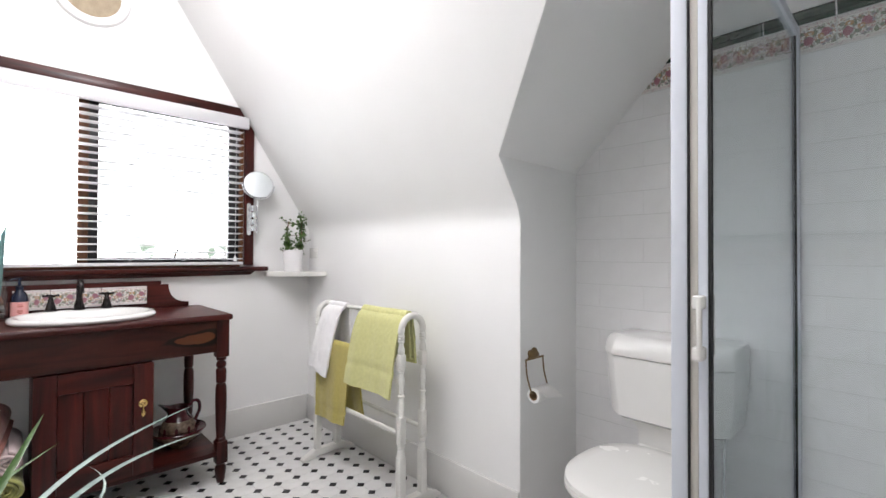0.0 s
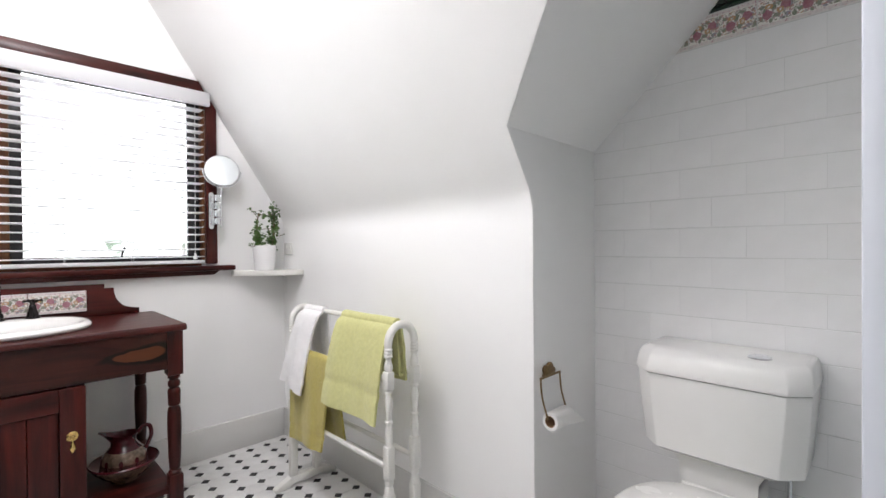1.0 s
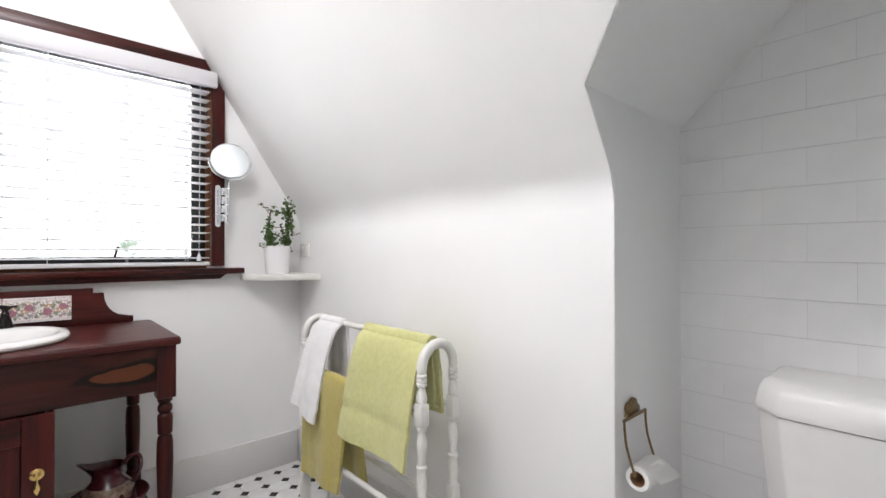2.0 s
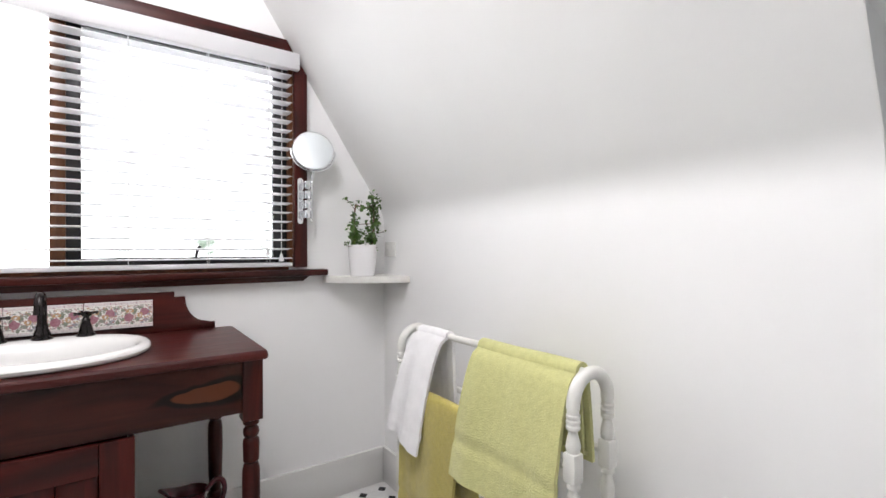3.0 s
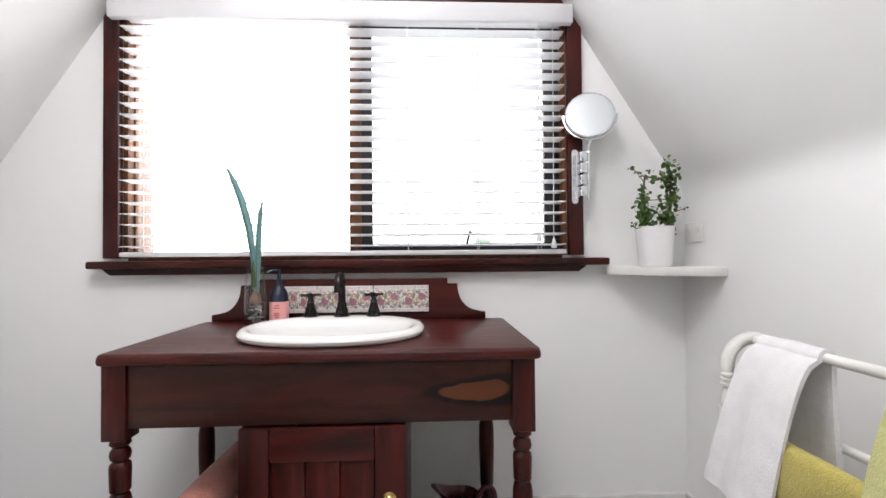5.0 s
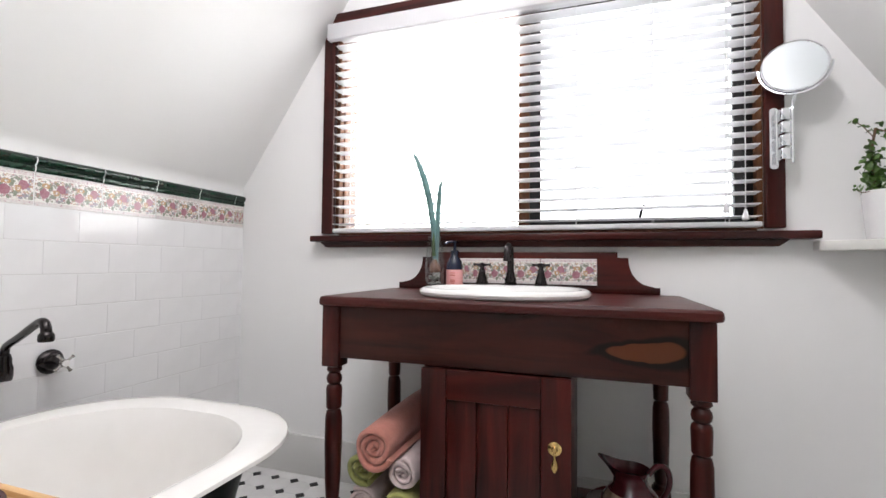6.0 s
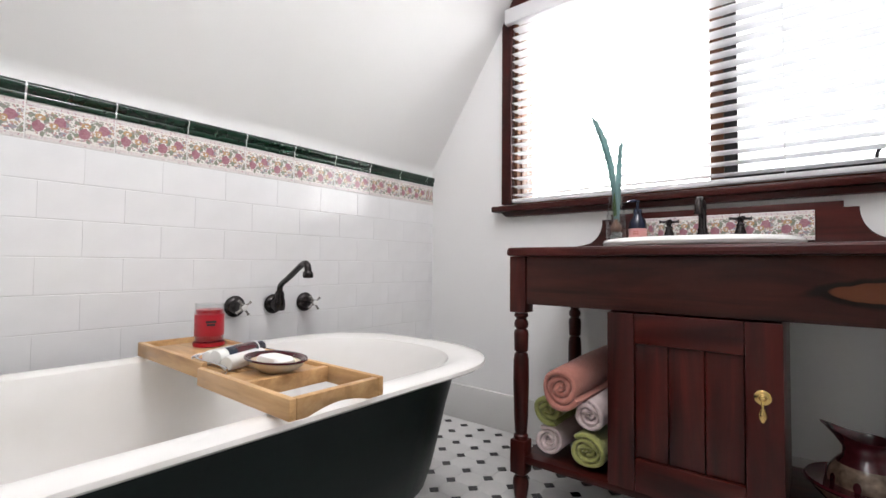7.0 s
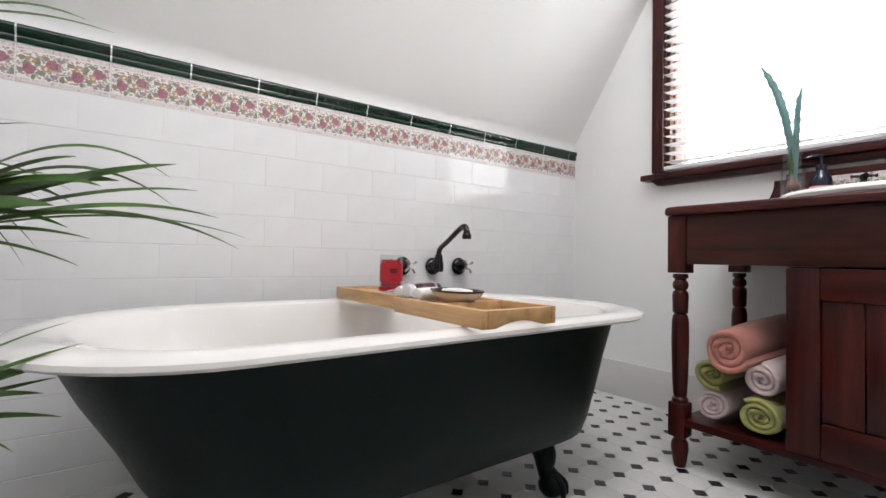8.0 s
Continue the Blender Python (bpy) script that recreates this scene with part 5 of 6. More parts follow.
# ---- rolled towels on the shelf ----
def rolled(label, mat, x, z, r, y0, length, turns, seed, tilt=(0, 0)):
    rng = random.Random(seed)
    n = int(turns * 40)
    ph = rng.uniform(0, 6.28)
    inner, outer = [], []
    th = r / (turns + 0.6)
    for k in range(n + 1):
        u = k / n
        a = ph + u * turns * 2 * math.pi
        rr = r * (0.10 + 0.90 * u)
        wob = 1 + 0.045 * math.sin(2 * a + seed) + 0.012 * math.sin(3 * a + 1.3 * seed) + rng.uniform(-0.006, 0.006)
        for ring, q in ((outer, rr), (inner, max(0.0015, rr - th * 0.97))):
            ring.append((q * wob * math.cos(a), q * wob * math.sin(a) * 0.97))
    bm = bmesh.new()
    rows = []
    # stations along the roll; the layers are thinned at both ends into soft rounded edges
    stations = ((0.0, 0.30), (0.006, 0.75), (0.018, 1.0), (0.25, 1.0), (0.5, 1.0), (0.75, 1.0), (0.982, 1.0), (1.0, 0.4))
    for v, full in stations:
        sc = 1 + 0.03 * math.sin(5 * v + seed)
        row = [[], []]
        for k in range(n + 1):
            a = k / n * turns * 2 * math.pi
            end = 0.005 * math.sin(a + seed) + 0.004 * math.sin(2.3 * a + 2 * seed) + 0.010 * (1 - k / n) if v < 0.1 else 0.0
            (ox, oz), (ix, iz) = outer[k], inner[k]
            for side, (qx, qz) in enumerate(((ox, oz), (ix, iz))):
                mx_, mz_ = (ox + ix) / 2, (oz + iz) / 2
                row[side].append(bm.verts.new(((mx_ + (qx - mx_) * full) * sc, length * v + end, (mz_ + (qz - mz_) * full) * sc)))
        rows.append(row)
    for a, b in zip(rows, rows[1:]):
        for s_ in (0, 1):
            for k in range(n):
                f = (a[s_][k], a[s_][k + 1], b[s_][k + 1], b[s_][k])
                bm.faces.new(f if s_ == 0 else f[::-1])
    for row, flip in ((rows[0], False), (rows[-1], True)):
        for k in range(n):
            f = (row[0][k], row[1][k], row[1][k + 1], row[0][k + 1])
            bm.faces.new(f if not flip else f[::-1])
    for k in (0, n):
        for a, b in zip(rows, rows[1:]):
            bm.faces.new((a[0][k], b[0][k], b[1][k], a[1][k]))
    bmesh.ops.recalc_face_normals(bm, faces=bm.faces[:])
    bm.transform(pose(x, y0, z, tilt[0], 0, tilt[1]))
    return solid("rolled_towel", bm, mat, label, "towel", group="rolled towels on the washstand shelf", base=(x, y0 + length / 2, z - r))


rolled("pale pink rolled towel at the bottom of the pile", TERRY_PINK, 0.928, 0.2150, 0.051, 2.940, 0.32, 3.2, 1)
rolled("apple green rolled towel at the bottom of the pile", TERRY_APPLE, 1.066, 0.222, 0.058, 2.915, 0.34, 3.4, 2)
rolled("apple green rolled towel in the middle of the pile", TERRY_APPLE, 0.925, 0.313, 0.054, 2.945, 0.30, 2.6, 3)
rolled("pale pink rolled towel in the middle of the pile", TERRY_PINK, 1.070, 0.330, 0.054, 2.920, 0.33, 3.0, 4)
rolled("large peach rolled towel on top of the pile", TERRY_PEACH, 0.992, 0.404, 0.073, 2.890, 0.38, 3.3, 5, (5, -6))

# ---- jug and bowl ----
jx, jy, jz = 1.705, 3.13, 0.1612
bowl = thing("wash_bowl", jx, jy, jz, "mottled plum and cream china wash bowl", "bowl")
part("dish", lathe([(0.0, 0.0), (0.050, 0.0), (0.054, 0.010), (0.085, 0.032), (0.112, 0.060), (0.124, 0.080), (0.119, 0.081), (0.105, 0.060), (0.078, 0.036), (0.045, 0.018), (0.0, 0.016)], jx, jy, jz, 36), CREAM_SHADED, bowl)
part("rim", lathe([(0.119, 0.079), (0.126, 0.078), (0.129, 0.083), (0.125, 0.088), (0.118, 0.085)], jx, jy, jz, 36), PLUM, bowl, "plum glazed rim")
jug = thing("water_jug", jx, jy, jz + 0.0165, "plum glazed china water jug with a curled handle", "jug")
part("body", lathe([(0.0, 0.0), (0.042, 0.0), (0.045, 0.008), (0.068, 0.040), (0.083, 0.070), (0.080, 0.095), (0.064, 0.118)], jx, jy, jz + 0.0165, 32), CREAM_SHADED, jug)
neck = lathe([(0.0645, 0.117), (0.050, 0.135), (0.042, 0.150), (0.044, 0.165), (0.052, 0.180), (0.050, 0.181), (0.040, 0.165), (0.038, 0.150)], jx, jy, jz + 0.0165, 32)
for v in neck.verts:
    d = v.co - Vector((jx, jy, v.co.z))
    k = max(0.0, (v.co.z - (jz + 0.16)) / 0.04)
    lip = max(0.0, -d.normalized().x) ** 3 if d.length > 0 else 0
    v.co += Vector((-0.045 * k * lip, 0, 0.030 * k * lip))
part("neck", neck, PLUM, jug, "dark plum neck and spout")
part("handle", tube([(jx + 0.045, jy, jz + 0.185), (jx + 0.070, jy, jz + 0.212), (jx + 0.094, jy, jz + 0.205), (jx + 0.100, jy, jz + 0.165), (jx + 0.085, jy, jz + 0.125), (jx + 0.074, jy, jz + 0.105)], [0.008, 0.008, 0.0085, 0.008, 0.008, 0.010], 10), PLUM, jug)
for k in range(9):
    a = 2 * math.pi * k / 9 + 0.2
    c, s_ = math.cos(a), math.sin(a)
    part("spot", lathe([(0.0, -0.0015), (0.010, -0.001), (0.010, 0.001), (0.0, 0.0015)], seg=10, m=Matrix.Translation((jx + 0.0825 * c, jy + 0.0825 * s_, jz + 0.095)) @ pose(0, 0, 0, 0, 86, math.degrees(a)) @ Matrix.Diagonal((1.4, 0.8, 1, 1))), PLUM, jug)

# ---- bath tray and what lies on it ----
tray = thing("bath_tray", 0.56, 2.09, 0.526, "pale bamboo bath tray across the rim", "bath tray")
TZ0, TZ1 = 0.526, 0.5605
TYA, TYB = 1.985, 2.188

for x0, x1, ya, yb in ((0.160, 0.556, TYA + 0.030, TYB + 0.014), (0.596, 0.940, TYA + 0.004, TYB + 0.010)):
    for y in (ya, yb - 0.014):
        part("side_rail", box(x0, x1, y, y + 0.014, TZ0 + 0.001, TZ1 + 0.004, 0.003), BAMBOO, tray)
    for x in ((x0,) if x0 < 0.3 else (x1 - 0.016,)):
        pts = [(x, ya + 0.0145, TZ1 + 0.003), (x, ya + 0.0145, TZ0 + 0.001), (x, ya + 0.035, TZ0 + 0.001)]
        pts += [(x, ya + 0.035 + (yb - ya - 0.07) * k / 8, TZ0 + 0.001 + 0.012 * math.sin(math.pi * k / 8)) for k in range(1, 8)]
        pts += [(x, yb - 0.035, TZ0 + 0.001), (x, yb - 0.0145, TZ0 + 0.001), (x, yb - 0.0145, TZ1 + 0.003)]
        part("end_rail", prism(pts, (0.016, 0, 0), 0.002), BAMBOO, tray)
    part("cross_rail", box(x0 + (0.312 if x0 < 0.3 else 0.17), x0 + (0.326 if x0 < 0.3 else 0.186), ya + 0.0145, yb - 0.0145, TZ0 + 0.004, TZ1 + 0.002, 0.002), BAMBOO, tray)
part("panel", box(0.22, 0.470, TYA + 0.0445, TYB - 0.0005, TZ1 - 0.014, TZ1 - 0.004, 0.002), BAMBOO, tray)
part("panel", box(0.668, 0.764, TYA + 0.0185, TYB - 0.0045, TZ1 - 0.014, TZ1 - 0.004, 0.002), BAMBOO, tray)
for k in range(6):
    y = TYA + 0.046 + 0.0235 * k
    part("slat", box(0.488, 0.667, y, y + 0.013, TZ1 - 0.016, TZ1 - 0.006, 0.002), BAMBOO, tray)
part("wire", tube([(0.500, 2.028, TZ1 - 0.006), (0.500, 2.028, TZ1 + 0.012), (0.500, 2.168, TZ1 + 0.012), (0.515, 2.176, TZ1 + 0.012), (0.650, 2.176, TZ1 + 0.012), (0.650, 2.176, TZ1 - 0.006)], 0.0022, 6), CHROME, tray)
part("wire", tube([(0.500, 2.034, TZ1 + 0.008), (0.512, 2.022, TZ1 + 0.008), (0.650, 2.022, TZ1 + 0.008), (0.650, 2.022, TZ1 - 0.006)], 0.0022, 6), CHROME, tray)
kx, ky, kz = 0.312, 2.138, TZ1 - 0.004
candle = thing("jar_candle", kx, ky, kz, "red candle in a glass jar", "candle")
jar = part("jar", lathe([(0.0, 0.0), (0.036, 0.0), (0.039, 0.003), (0.039, 0.012), (0.0365, 0.016), (0.0365, 0.116), (0.034, 0.116), (0.034, 0.016), (0.0, 0.010)], kx, ky, kz, 32), THIN_GLASS, candle)
jar.visible_shadow = False
part("wax", lathe([(0.0, 0.0105), (0.0334, 0.0165), (0.0334, 0.100), (0.0, 0.098)], kx, ky, kz, 32), RED_WAX, candle)
part("base_ring", lathe([(0.0396, 0.002), (0.0402, 0.005), (0.0398, 0.013), (0.0392, 0.013), (0.0392, 0.002)], kx, ky, kz, 32), RED_WAX, candle)
part("wick", tube([(kx, ky, kz + 0.097), (kx + 0.001, ky, kz + 0.104)], 0.0012, 6), PRINT_DARK, candle)
lab = part("label", lathe([(0.0367, 0.030), (0.0371, 0.034), (0.0371, 0.084), (0.0367, 0.088)], kx, ky, kz, 32), RED_WAX, candle)
m = Matrix.Translation((kx, ky, kz)) @ pose(0, 0, 0, 0, 0, -18)
for w, z in ((0.026, 0.066), (0.020, 0.058)):
    bm = box(0.0365, 0.0378, -w / 2, w / 2, z, z + 0.006)
    bm.transform(m)
    part("print_line", bm, PRINT_DARK, lab)
dx, dy, dz = 0.715, 2.098, TZ1 - 0.0035
dish = thing("soap_dish", dx, dy, dz, "oval cream soap dish with a plum rim", "soap dish")
part("dish", loft([ellipse(dx, dy, a * 0.92, b * 0.95, dz + z * 0.9, 40) for a, b, z in ((0.045, 0.028, 0.0), (0.053, 0.033, 0.004), (0.078, 0.048, 0.018), (0.087, 0.055, 0.028), (0.081, 0.050, 0.029), (0.064, 0.040, 0.014), (0.02, 0.015, 0.010))], True, True), CREAM_GLAZE, dish)
part("rim", loft([ellipse(dx, dy, a * 0.92, b * 0.95, dz + z * 0.9, 40) for a, b, z in ((0.074, 0.0455, 0.0245), (0.0812, 0.0502, 0.0280), (0.087, 0.055, 0.0285), (0.091, 0.0585, 0.0305), (0.090, 0.0575, 0.034), (0.083, 0.0515, 0.033), (0.074, 0.0455, 0.0255), (0.074, 0.0455, 0.0245))]), PLUM, dish, "plum glazed rim")
soap_bar = loft([rounded(dx - b, dx + b, dy - a, dy + a, 0.014, dz + z) for a, b, z in ((0.018, 0.034, 0.0115), (0.023, 0.043, 0.016), (0.024, 0.045, 0.026), (0.021, 0.040, 0.031), (0.014, 0.030, 0.033))], True, True)
solid("soap_bar", soap_bar, SOAP, "white bar of soap in the dish", "soap", base=(dx, dy, dz + 0.012))


def bottle(label, mat, x, y, z, r, length, turn_deg, cap_mat):
    b = thing("bath_bottle", x, y, z - r, label, "bottle", "bottles on the bath tray")
    m = Matrix.Translation((x, y, z)) @ pose(0, 0, 0, 90, 0, turn_deg)
    part("body", lathe([(0.0, 0.0), (r * 0.86, 0.002), (r, 0.008), (r, length * 0.8), (r * 0.8, length * 0.84)], seg=20, m=m), mat, b)
    part("cap", lathe([(r * 0.82, length * 0.842), (r * 0.82, length * 0.98), (r * 0.7, length), (0.0, length)], seg=20, m=m), cap_mat, b)
    return b


bottle("white tube lying on the bath tray", WHITE_PLASTIC, 0.545, 2.030, TZ1 + 0.0105, 0.0165, 0.135, 200, WHITE_PLASTIC)
bottle("white tube lying beside a dark bottle", WHITE_PLASTIC, 0.636, 2.030, TZ1 + 0.0105, 0.0165, 0.120, 204, WHITE_PLASTIC)
b3 = bottle("black bottle with a red printed band and white end", NAVY, 0.590, 2.030, TZ1 + 0.018, 0.0165, 0.150, 202, NAVY)
m = Matrix.Translation((0.590, 2.030, TZ1 + 0.018)) @ pose(0, 0, 0, 90, 0, 202)
part("band", lathe([(0.0167, 0.050), (0.0171, 0.052), (0.0171, 0.108), (0.0167, 0.110)], seg=20, m=m), PLUM, b3, "red printed band")
for z0, z1 in ((-0.0015, 0.022), (0.116, 0.121)):
    part("white_ring", lathe([(0.0, z0), (0.0150, z0), (0.0172, z0 + 0.003), (0.0172, z1), (0.0166, z1 + 0.001)], seg=20, m=m), WHITE_PLASTIC, b3, "white plastic ring")

# ---- palm beside the bath ----
px, py = 0.60, 0.90
palm = thing("palm_plant", px, py, 0, "green arching palm in a dark pot beside the bath", "plant")
part("pot", lathe([(0.0, 0.0), (0.11, 0.0), (0.115, 0.006), (0.15, 0.27), (0.157, 0.275), (0.157, 0.30), (0.145, 0.30), (0.138, 0.265), (0.0, 0.262)], px, py, 0, 36), TERRACOTTA, palm)
part("soil", lathe([(0.0, 0.263), (0.137, 0.263), (0.136, 0.270), (0.0, 0.275)], px, py, 0, 30), EARTH, palm)


def leaflet_blade(bm, p, out, long, fall, wide, bend=0.0):
    """One strap leaflet from p along out, folded along its midrib, arching over and falling towards the tip."""
    side = Vector((0, 0, 1)).cross(out).normalized()
    rows = []
    for q in range(10):
        v = q / 9
        c = p + out * long * v + Vector((0, 0, fall * long * (0.55 * v - v * v * 1.15))) + side * bend * long * v * v
        w = wide * max(0.02, math.sin(math.pi * (0.08 + 0.92 * v) ** 0.7) ** 0.8)
        rows.append([bm.verts.new(c - side * w + Vector((0, 0, w * 0.45))), bm.verts.new(c), bm.verts.new(c + side * w + Vector((0, 0, w * 0.45)))])
    for a, b in zip(rows, rows[1:]):
        for k in range(2):
            bm.faces.new((a[k], a[k + 1], b[k + 1], b[k]))


def frond(yaw, reach, rise, droop, count, seed, leaflet, start=0.45, wide=0.0105):
    """One arching frond: a thin rib with paired narrow leaflets that lie forward along it."""
    rng = random.Random(seed)
    d = Vector((math.cos(radians(yaw)), math.sin(radians(yaw)), 0))
    side = Vector((-d.y, d.x, 0))
    rib = []
    for k in range(17):
        u = k / 16
        rib.append(Vector((px, py, 0.27)) + d * (0.02 + reach * u ** 1.35) + Vector((0, 0, rise * (1 - (1 - u) ** 1.7) - droop * u ** 3)))
    bm = tube(rib, [0.005 - 0.004 * k / 16 for k in range(17)], 6)
    for k in range(count):
        u = start + (1 - start) * k / (count - 1)
        i = min(15, int(u * 16))
        p = rib[i].lerp(rib[i + 1], u * 16 - i)
        tan = (rib[i + 1] - rib[i]).normalized()
        for s_ in (-1, 1):
            long = leaflet * (0.6 + 0.5 * math.sin(math.pi * min(1, (u - start + 0.1) / (1.15 - start)))) * rng.uniform(0.75, 1.2)
            out = (tan + side * s_ * rng.uniform(0.1, 0.55) + Vector((0, 0, rng.uniform(-0.15, 0.2)))).normalized()
            leaflet_blade(bm, p, out, long, rng.uniform(0.15, 0.8), wide * rng.uniform(0.7, 1.15), rng.uniform(-0.12, 0.12))
    return bm


# round the back of the pot
FRONDS = [(130, 0.30, 0.66, 0.16, 0.24, 8), (-30, 0.26, 0.52, 0.2, 0.22, 8), (-80, 0.30, 0.62, 0.16, 0.24, 8), (200, 0.32, 0.62, 0.16, 0.24, 8), (240, 0.30, 0.55, 0.14, 0.24, 8)]
for n_, (yaw, reach, rise, droop, leaflet, count) in enumerate(FRONDS):
    part("frond", frond(yaw, reach, rise, droop, count, 34 + n_, leaflet), LEAF, palm)


def sweeping_frond(root, blades, seed, wide):
    """A long rib from the crown to its root point, and straps that spring from there: (tip, arch, share of the width)."""
    rng = random.Random(seed)
    base, root = Vector((px, py, 0.27)), Vector(root)
    rib = []
    for k in range(13):
        u = k / 12
        rib.append(base.lerp(root, u ** 1.2) + Vector((0, 0, (root.z - base.z) * (1 - (1 - u) ** 2 - u ** 1.2))))
    bm = tube(rib, [0.006 - 0.003 * k / 12 for k in range(13)], 6)
    for tip, arch, share in blades:
        tip = Vector(tip)
        start = root + Vector((rng.uniform(-0.015, 0.015), rng.uniform(-0.015, 0.015), rng.uniform(-0.012, 0.012)))
        side = Vector((0, 0, 1)).cross(tip - start).normalized()
        bend, lean = rng.uniform(-0.03, 0.03), rng.uniform(0.25, 0.9)
        rows = []
        for q in range(15):
            v = q / 14
            c = start.lerp(tip, v) + Vector((0, 0, arch * 4 * v ** 1.15 * (1 - v))) + side * bend * math.sin(math.pi * v)
            w = wide * share * max(0.03, math.sin(math.pi * (0.10 + 0.90 * v) ** 0.8) ** 0.7)
            across = side * math.cos(lean) + Vector((0, 0, math.sin(lean)))
            rows.append([bm.verts.new(c - across * w), bm.verts.new(c - Vector((0, 0, w * 0.35))), bm.verts.new(c + across * w)])
        for a, b in zip(rows, rows[1:]):
            for k in range(2):
                bm.faces.new((a[k], a[k + 1], b[k + 1], b[k]))
    return bm


# one frond over the bath rim, one high above it, one low beside the bath, and one that leans out into the room
part("frond", sweeping_frond((0.69, 1.17, 0.68), [((0.76, 1.488, 0.784), 0.085, 1.0), ((0.75, 1.493, 0.741), 0.085, 1.0), ((0.78, 1.492, 0.804), 0.02, 2.1), ((0.76, 1.526, 0.768), 0.03, 1.3), ((0.75, 1.558, 0.726), 0.04, 0.9),
                                              ((0.77, 1.589, 0.673), 0.06, 1.2), ((0.76, 1.613, 0.690), 0.045, 0.8), ((0.74, 1.45, 0.717), 0.02, 0.7), ((0.75, 1.388, 0.684), 0.02, 0.7), ((0.74, 1.376, 0.643), 0.02, 0.8),
                                              ((0.78, 1.40, 0.76), 0.04, 1.6), ((0.70, 1.36, 0.74), 0.05, 1.4), ((0.77, 1.37, 0.80), 0.03, 1.1), ((0.74, 1.42, 0.775), 0.03, 2.2), ((0.73, 1.36, 0.70), 0.03, 1.8), ((0.71, 1.33, 0.78), 0.03, 1.7), ((0.75, 1.345, 0.73), 0.02, 2.4)], 61, 0.0085), LEAF, palm)
part("frond", sweeping_frond((0.68, 1.14, 0.93), [((0.76, 1.411, 0.994), 0.025, 1.0), ((0.77, 1.35, 1.025), 0.02, 1.1), ((0.74, 1.38, 1.01), 0.045, 1.2), ((0.75, 1.30, 1.0), 0.03, 1.0)], 62, 0.008), LEAF, palm)
part("frond", sweeping_frond((0.72, 1.15, 0.43), [((0.76, 1.371, 0.565), 0.015, 0.7), ((0.77, 1.386, 0.534), 0.015, 0.7), ((0.76, 1.389, 0.508), 0.02, 1.2), ((0.75, 1.356, 0.485), 0.0, 0.6), ((0.76, 1.363, 0.430), 0.015, 0.9), ((0.76, 1.314, 0.391), 0.02, 0.8),
                                              ((0.74, 1.34, 0.462), 0.02, 1.2)], 63, 0.008), LEAF, palm)
part("frond", sweeping_frond((1.052, 0.80, 0.985), [((1.199, 0.97, 1.005), 0.004, 1.0), ((1.207, 0.97, 0.977), 0.006, 0.9), ((1.192, 0.97, 0.925), 0.010, 0.9), ((1.117, 0.97, 0.975), 0.006, 0.5)], 64, 0.0019), LEAF_SHEEN, palm, "upper leaf straps with a pale sheen in their colour")
part("frond", sweeping_frond((1.040, 0.82, 0.965), [((1.092, 0.97, 1.022), 0.004, 1.0), ((1.101, 0.97, 0.997), 0.0, 0.8)], 65, 0.0026), LEAF, palm)

# ---- pieces of walls and floor ----
tile_mesh = bpy.data.meshes.new("tile")
bm = prism([(0.0003, 0.0, 0.0009), (0.0003, -0.0071, 0.0009), (0.0003, -0.008, 0.0018), (0.0003, -0.008, 0.1012), (0.0003, -0.0071, 0.1021), (0.0003, 0.0, 0.1021)], (0.1994, 0, 0))
bm.to_mesh(tile_mesh)
bm.free()
tile_mesh.materials.append(TILE)
rail_mesh = bpy.data.meshes.new("rail_tile")
bm = bmesh.new()
prof = [(0.0, 0.0), (-0.010, 0.0), (-0.012, 0.004), (-0.014, 0.014), (-0.010, 0.019), (-0.017, 0.026), (-0.021, 0.036), (-0.017, 0.046), (-0.006, 0.050), (0.0, 0.050)]
ends = [[bm.verts.new((x, y, z)) for y, z in prof] for x in (0.0022, 0.1978)]
for k in range(len(prof)):
    j = (k + 1) % len(prof)
    f = bm.faces.new((ends[0][k], ends[1][k], ends[1][j], ends[0][j]))
    f.smooth = True
bm.faces.new(ends[0])
bm.faces.new(ends[1][::-1])
bmesh.ops.recalc_face_normals(bm, faces=bm.faces[:])
bm.to_mesh(rail_mesh)
bm.free()
rail_mesh.set_sharp_from_angle(angle=radians(50))
rail_mesh.materials.append(GREEN_TILE)


def tiled_wall(parent, place, end, rows_top, row_count, length, first, border_first, limit=None):
    """Running-bond wall tiles below a floral border and a green rail. place: pose of a tile at (distance along, height)."""
    for r in range(row_count):
        z = rows_top - 0.103 * (r + 1)
        a = first + (0.1 if r % 2 else 0.0) - 0.4
        while a < length:
            if a > -0.2 and (limit is None or limit(a, z)):
                lo, hi = max(a, 0.0), min(a + 0.2, length)
                if hi - lo > 0.012:
                    piece("tile", tile_mesh, parent, place(lo, z) @ Matrix.Diagonal(((hi - lo) / 0.2, 1, 1, 1)))
            a += 0.2
    a = border_first - 0.2
    while a < length:
        lo, hi = max(a, 0.0), min(a + 0.2, length)
        if hi - lo > 0.012 and (limit is None or limit(a, rows_top)):
            sc = Matrix.Diagonal(((hi - lo) / 0.2, 1, 1, 1))
            piece("border_tile", border_mesh, parent, place(lo, rows_top + 0.001) @ Matrix.Diagonal(((hi - lo) / 0.2, 1, 1.02, 1)))
            piece("rail_tile", rail_mesh, parent, place(lo, rows_top + 0.104) @ sc)
        a += 0.2


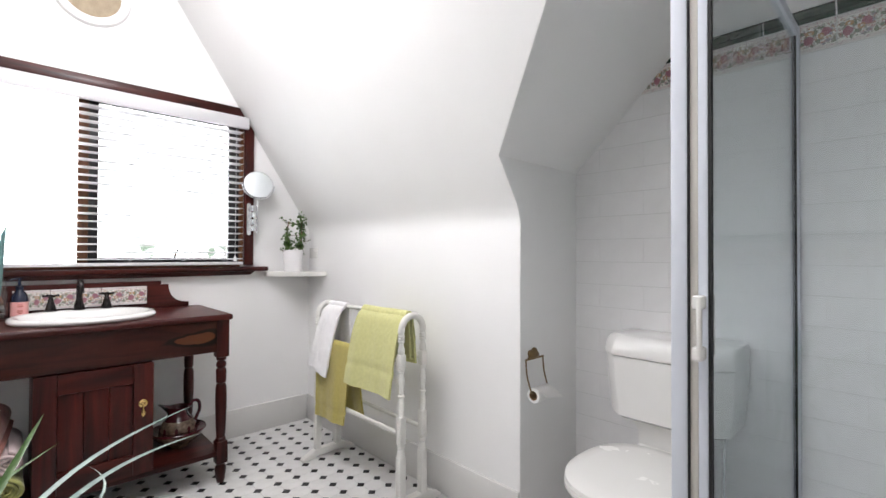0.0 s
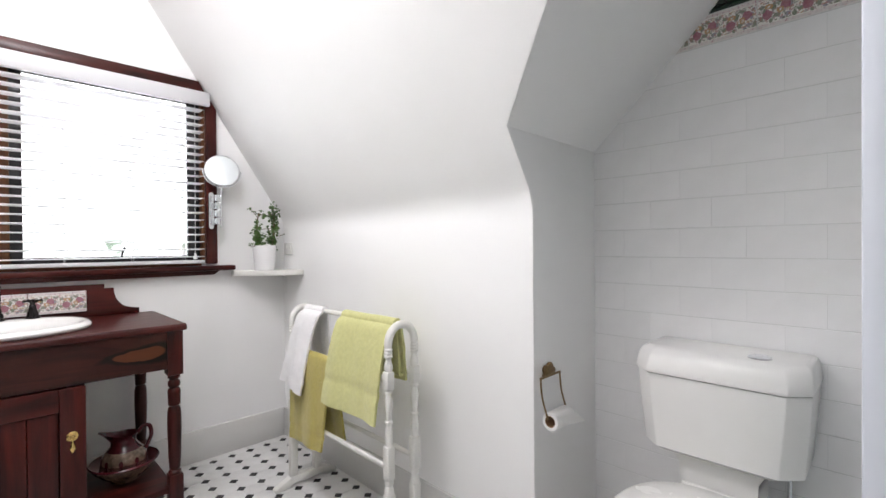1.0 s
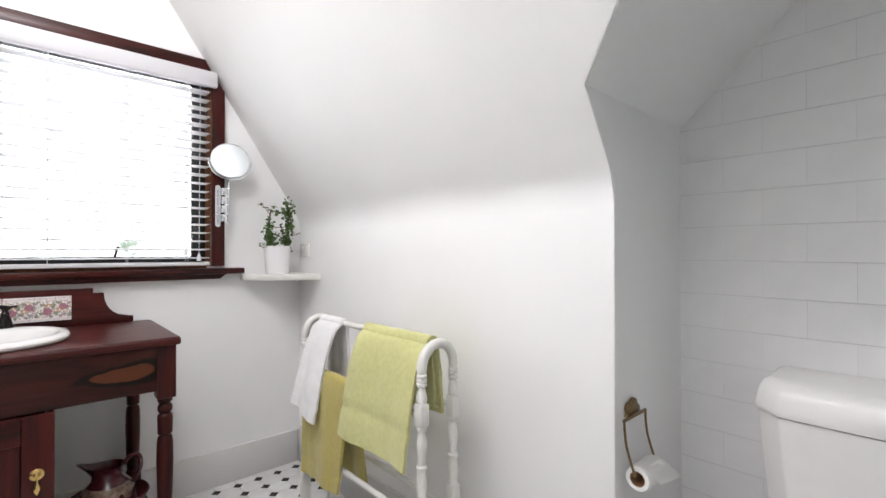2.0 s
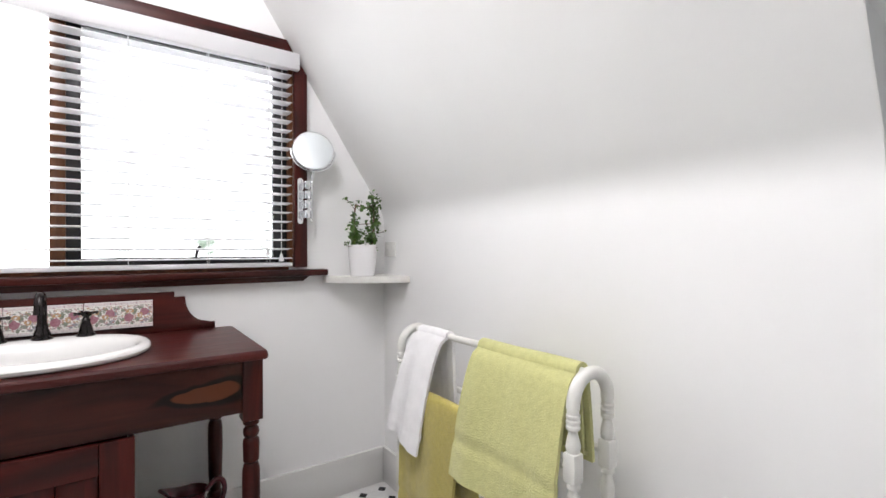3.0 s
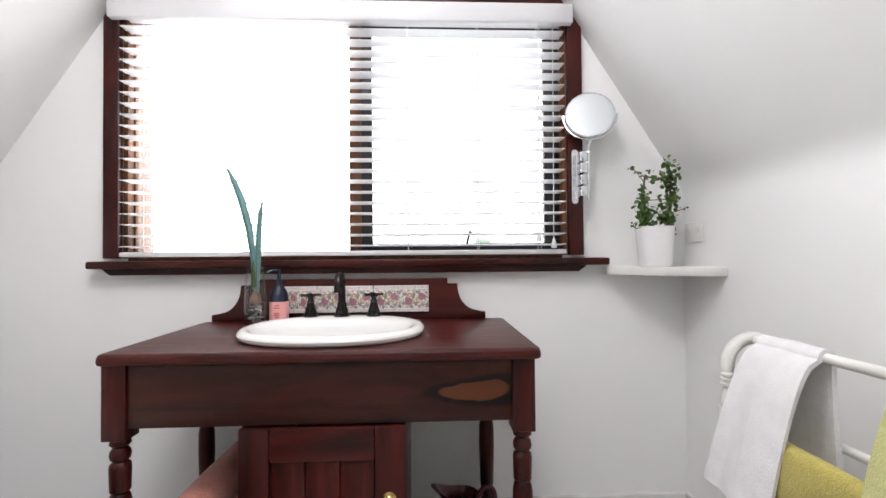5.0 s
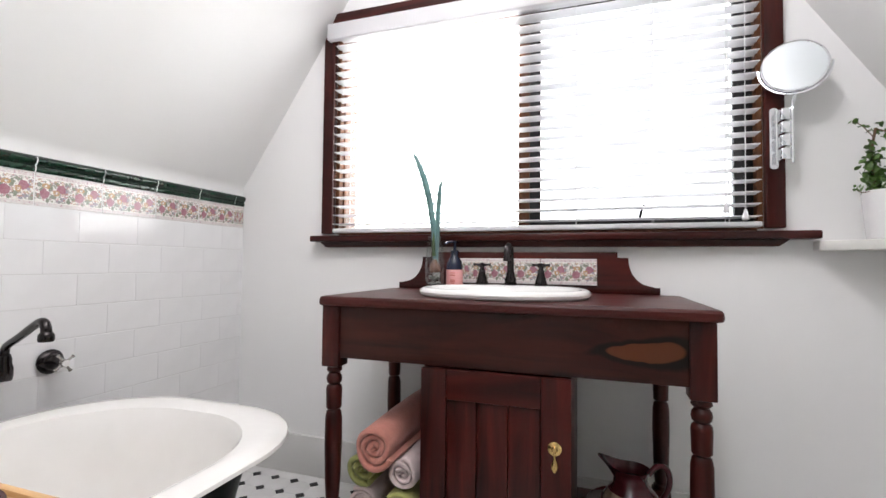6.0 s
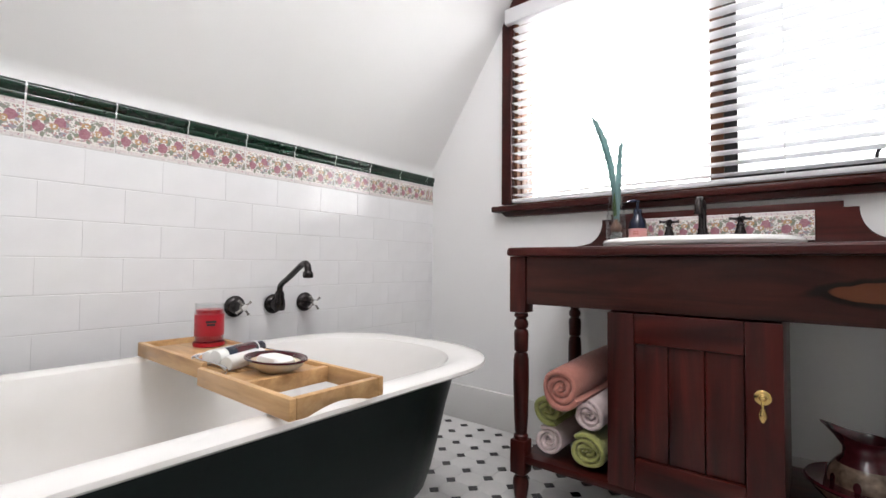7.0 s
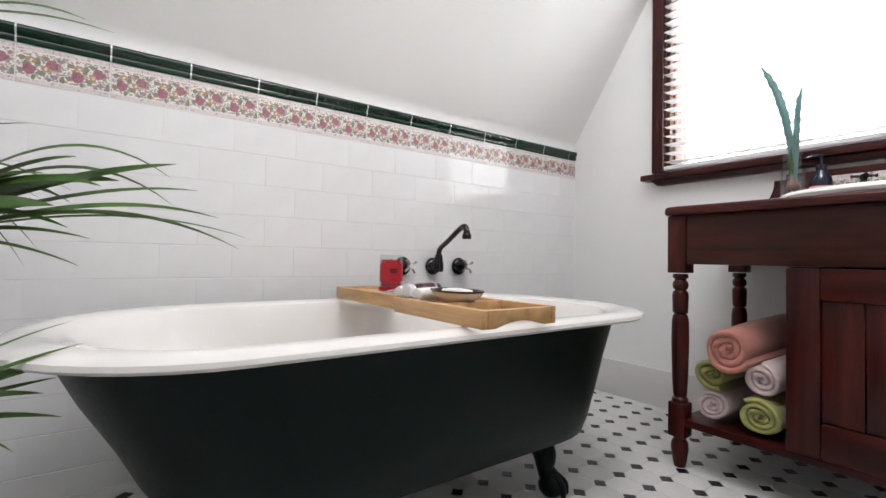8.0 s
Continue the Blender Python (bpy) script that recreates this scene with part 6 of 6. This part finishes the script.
# west wall: distance runs north from y = 0.45
def rail_grout(parent, m, length):
    ring = [(0.0, 0.001), (-0.010, 0.001), (-0.0125, 0.014), (-0.009, 0.019), (-0.0155, 0.026), (-0.0195, 0.036), (-0.0155, 0.045), (-0.005, 0.0485), (0.0, 0.049)]
    bm = prism([(0, y, z) for y, z in ring], (length, 0, 0))
    bm.transform(m)
    return part("rail_grout", bm, GROUT, parent)


wall_bed = solid("tile_bed_west", box(W - 0.02, W - 0.0012, 0.45, N, -0.01, 1.256), WALL_GROUT, "pale grout bed behind the wall tiles", "wall", "structure")
tiled_wall(wall_bed, lambda d, z: pose(W - 0.008, 0.45 + d, z, 0, 0, 90), None, 1.105, 11, N - 0.45, 0.07, 0.14)
rail_grout(wall_bed, pose(W - 0.008, 0.45, 1.209, 0, 0, 90), N - 0.45)
# alcove back wall: distance runs south from its north corner
alcove_bed = solid("tile_bed_alcove", box(BACK + 0.0012, BACK + 0.02, DS, DN, -0.01, 1.985), GREY_GROUT, "light grey grout bed behind the alcove tiles", "wall", "structure")
tiled_wall(alcove_bed, lambda d, z: pose(BACK + 0.008, DN - d, z, 0, 0, -90), None, 1.835, 18, DN - DS, 0.12, 0.15,
           lambda d, z: z < DZ - 0.02 or (d + 0.2 > (z - DZ) / 1.035 and d < (DN - DS) - (z - DZ) / 1.035))

rail_grout(alcove_bed, pose(BACK + 0.008, DN, 1.939, 0, 0, -90), DN - DS)

PX, PY, X0, FY0 = 0.0985, 0.0965, 0.076, 3.380


def octagon_mesh():
    bm = bmesh.new()
    a, c, hx, hy = 0.0, 0.0235, PX / 2 - 0.0004, PY / 2 - 0.0004
    top = [(hx, -hy + c), (hx, hy - c), (hx - c, hy), (-hx + c, hy), (-hx, hy - c), (-hx, -hy + c), (-hx + c, -hy), (hx - c, -hy)]
    t = [bm.verts.new((x * 0.991, y * 0.991, 0.0)) for x, y in top]
    b = [bm.verts.new((x, y, -0.003)) for x, y in top]
    bm.faces.new(t)
    for k in range(8):
        j = (k + 1) % 8
        bm.faces.new((b[k], b[j], t[j], t[k]))
    bmesh.ops.recalc_face_normals(bm, faces=bm.faces[:])
    return bm


def dot_mesh():
    bm = bmesh.new()
    r = 0.0222
    t = [bm.verts.new((r * 0.97 * x, r * 0.97 * y, 0.0002)) for x, y in ((1, 0), (0, 1), (-1, 0), (0, -1))]
    b = [bm.verts.new((r * x, r * y, -0.003)) for x, y in ((1, 0), (0, 1), (-1, 0), (0, -1))]
    bm.faces.new(t)
    for k in range(4):
        j = (k + 1) % 4
        bm.faces.new((b[k], b[j], t[j], t[k]))
    return bm


meshes = {}
for key, maker, mat in (("tile", octagon_mesh, FLOOR_WHITE), ("dot", dot_mesh, FLOOR_BLACK)):
    me = bpy.data.meshes.new("floor_" + key)
    bm = maker()
    bm.to_mesh(me)
    bm.free()
    me.materials.append(mat)
    meshes[key] = me
rest = {"tile": ([], []), "dot": ([], [])}
for key, sx, sy in (("dot", 0.0, 0.0), ("tile", 0.5, 0.5)):
    me = meshes[key]
    base = [v.co.copy() for v in me.vertices]
    polys = [tuple(p.vertices) for p in me.polygons]
    for i in range(-1, 32):
        for j in range(-1, 43):
            x, y = X0 + PX * (i + sx), FY0 - PY * (j - sy)
            if not (W < x < (E if y > DN else BACK) and S < y < N + 0.02):
                continue
            if y > 2.40 and x < E:
                piece("floor_" + key, me, floor, Matrix.Translation((x, y, 0)))
            else:
                vs, fs = rest[key]
                k = len(vs)
                vs += [(v.x + x, v.y + y, v.z) for v in base]
                fs += [tuple(k + q for q in p) for p in polys]
for key, (vs, fs) in rest.items():
    me = bpy.data.meshes.new("floor_" + key + "s")
    me.from_pydata(vs, [], fs)
    me.materials.append(FLOOR_WHITE if key == "tile" else FLOOR_BLACK)
    ob = new("floor_" + key + "s", me)
    ob.parent = floor
    tagged(ob, kind="stuff")
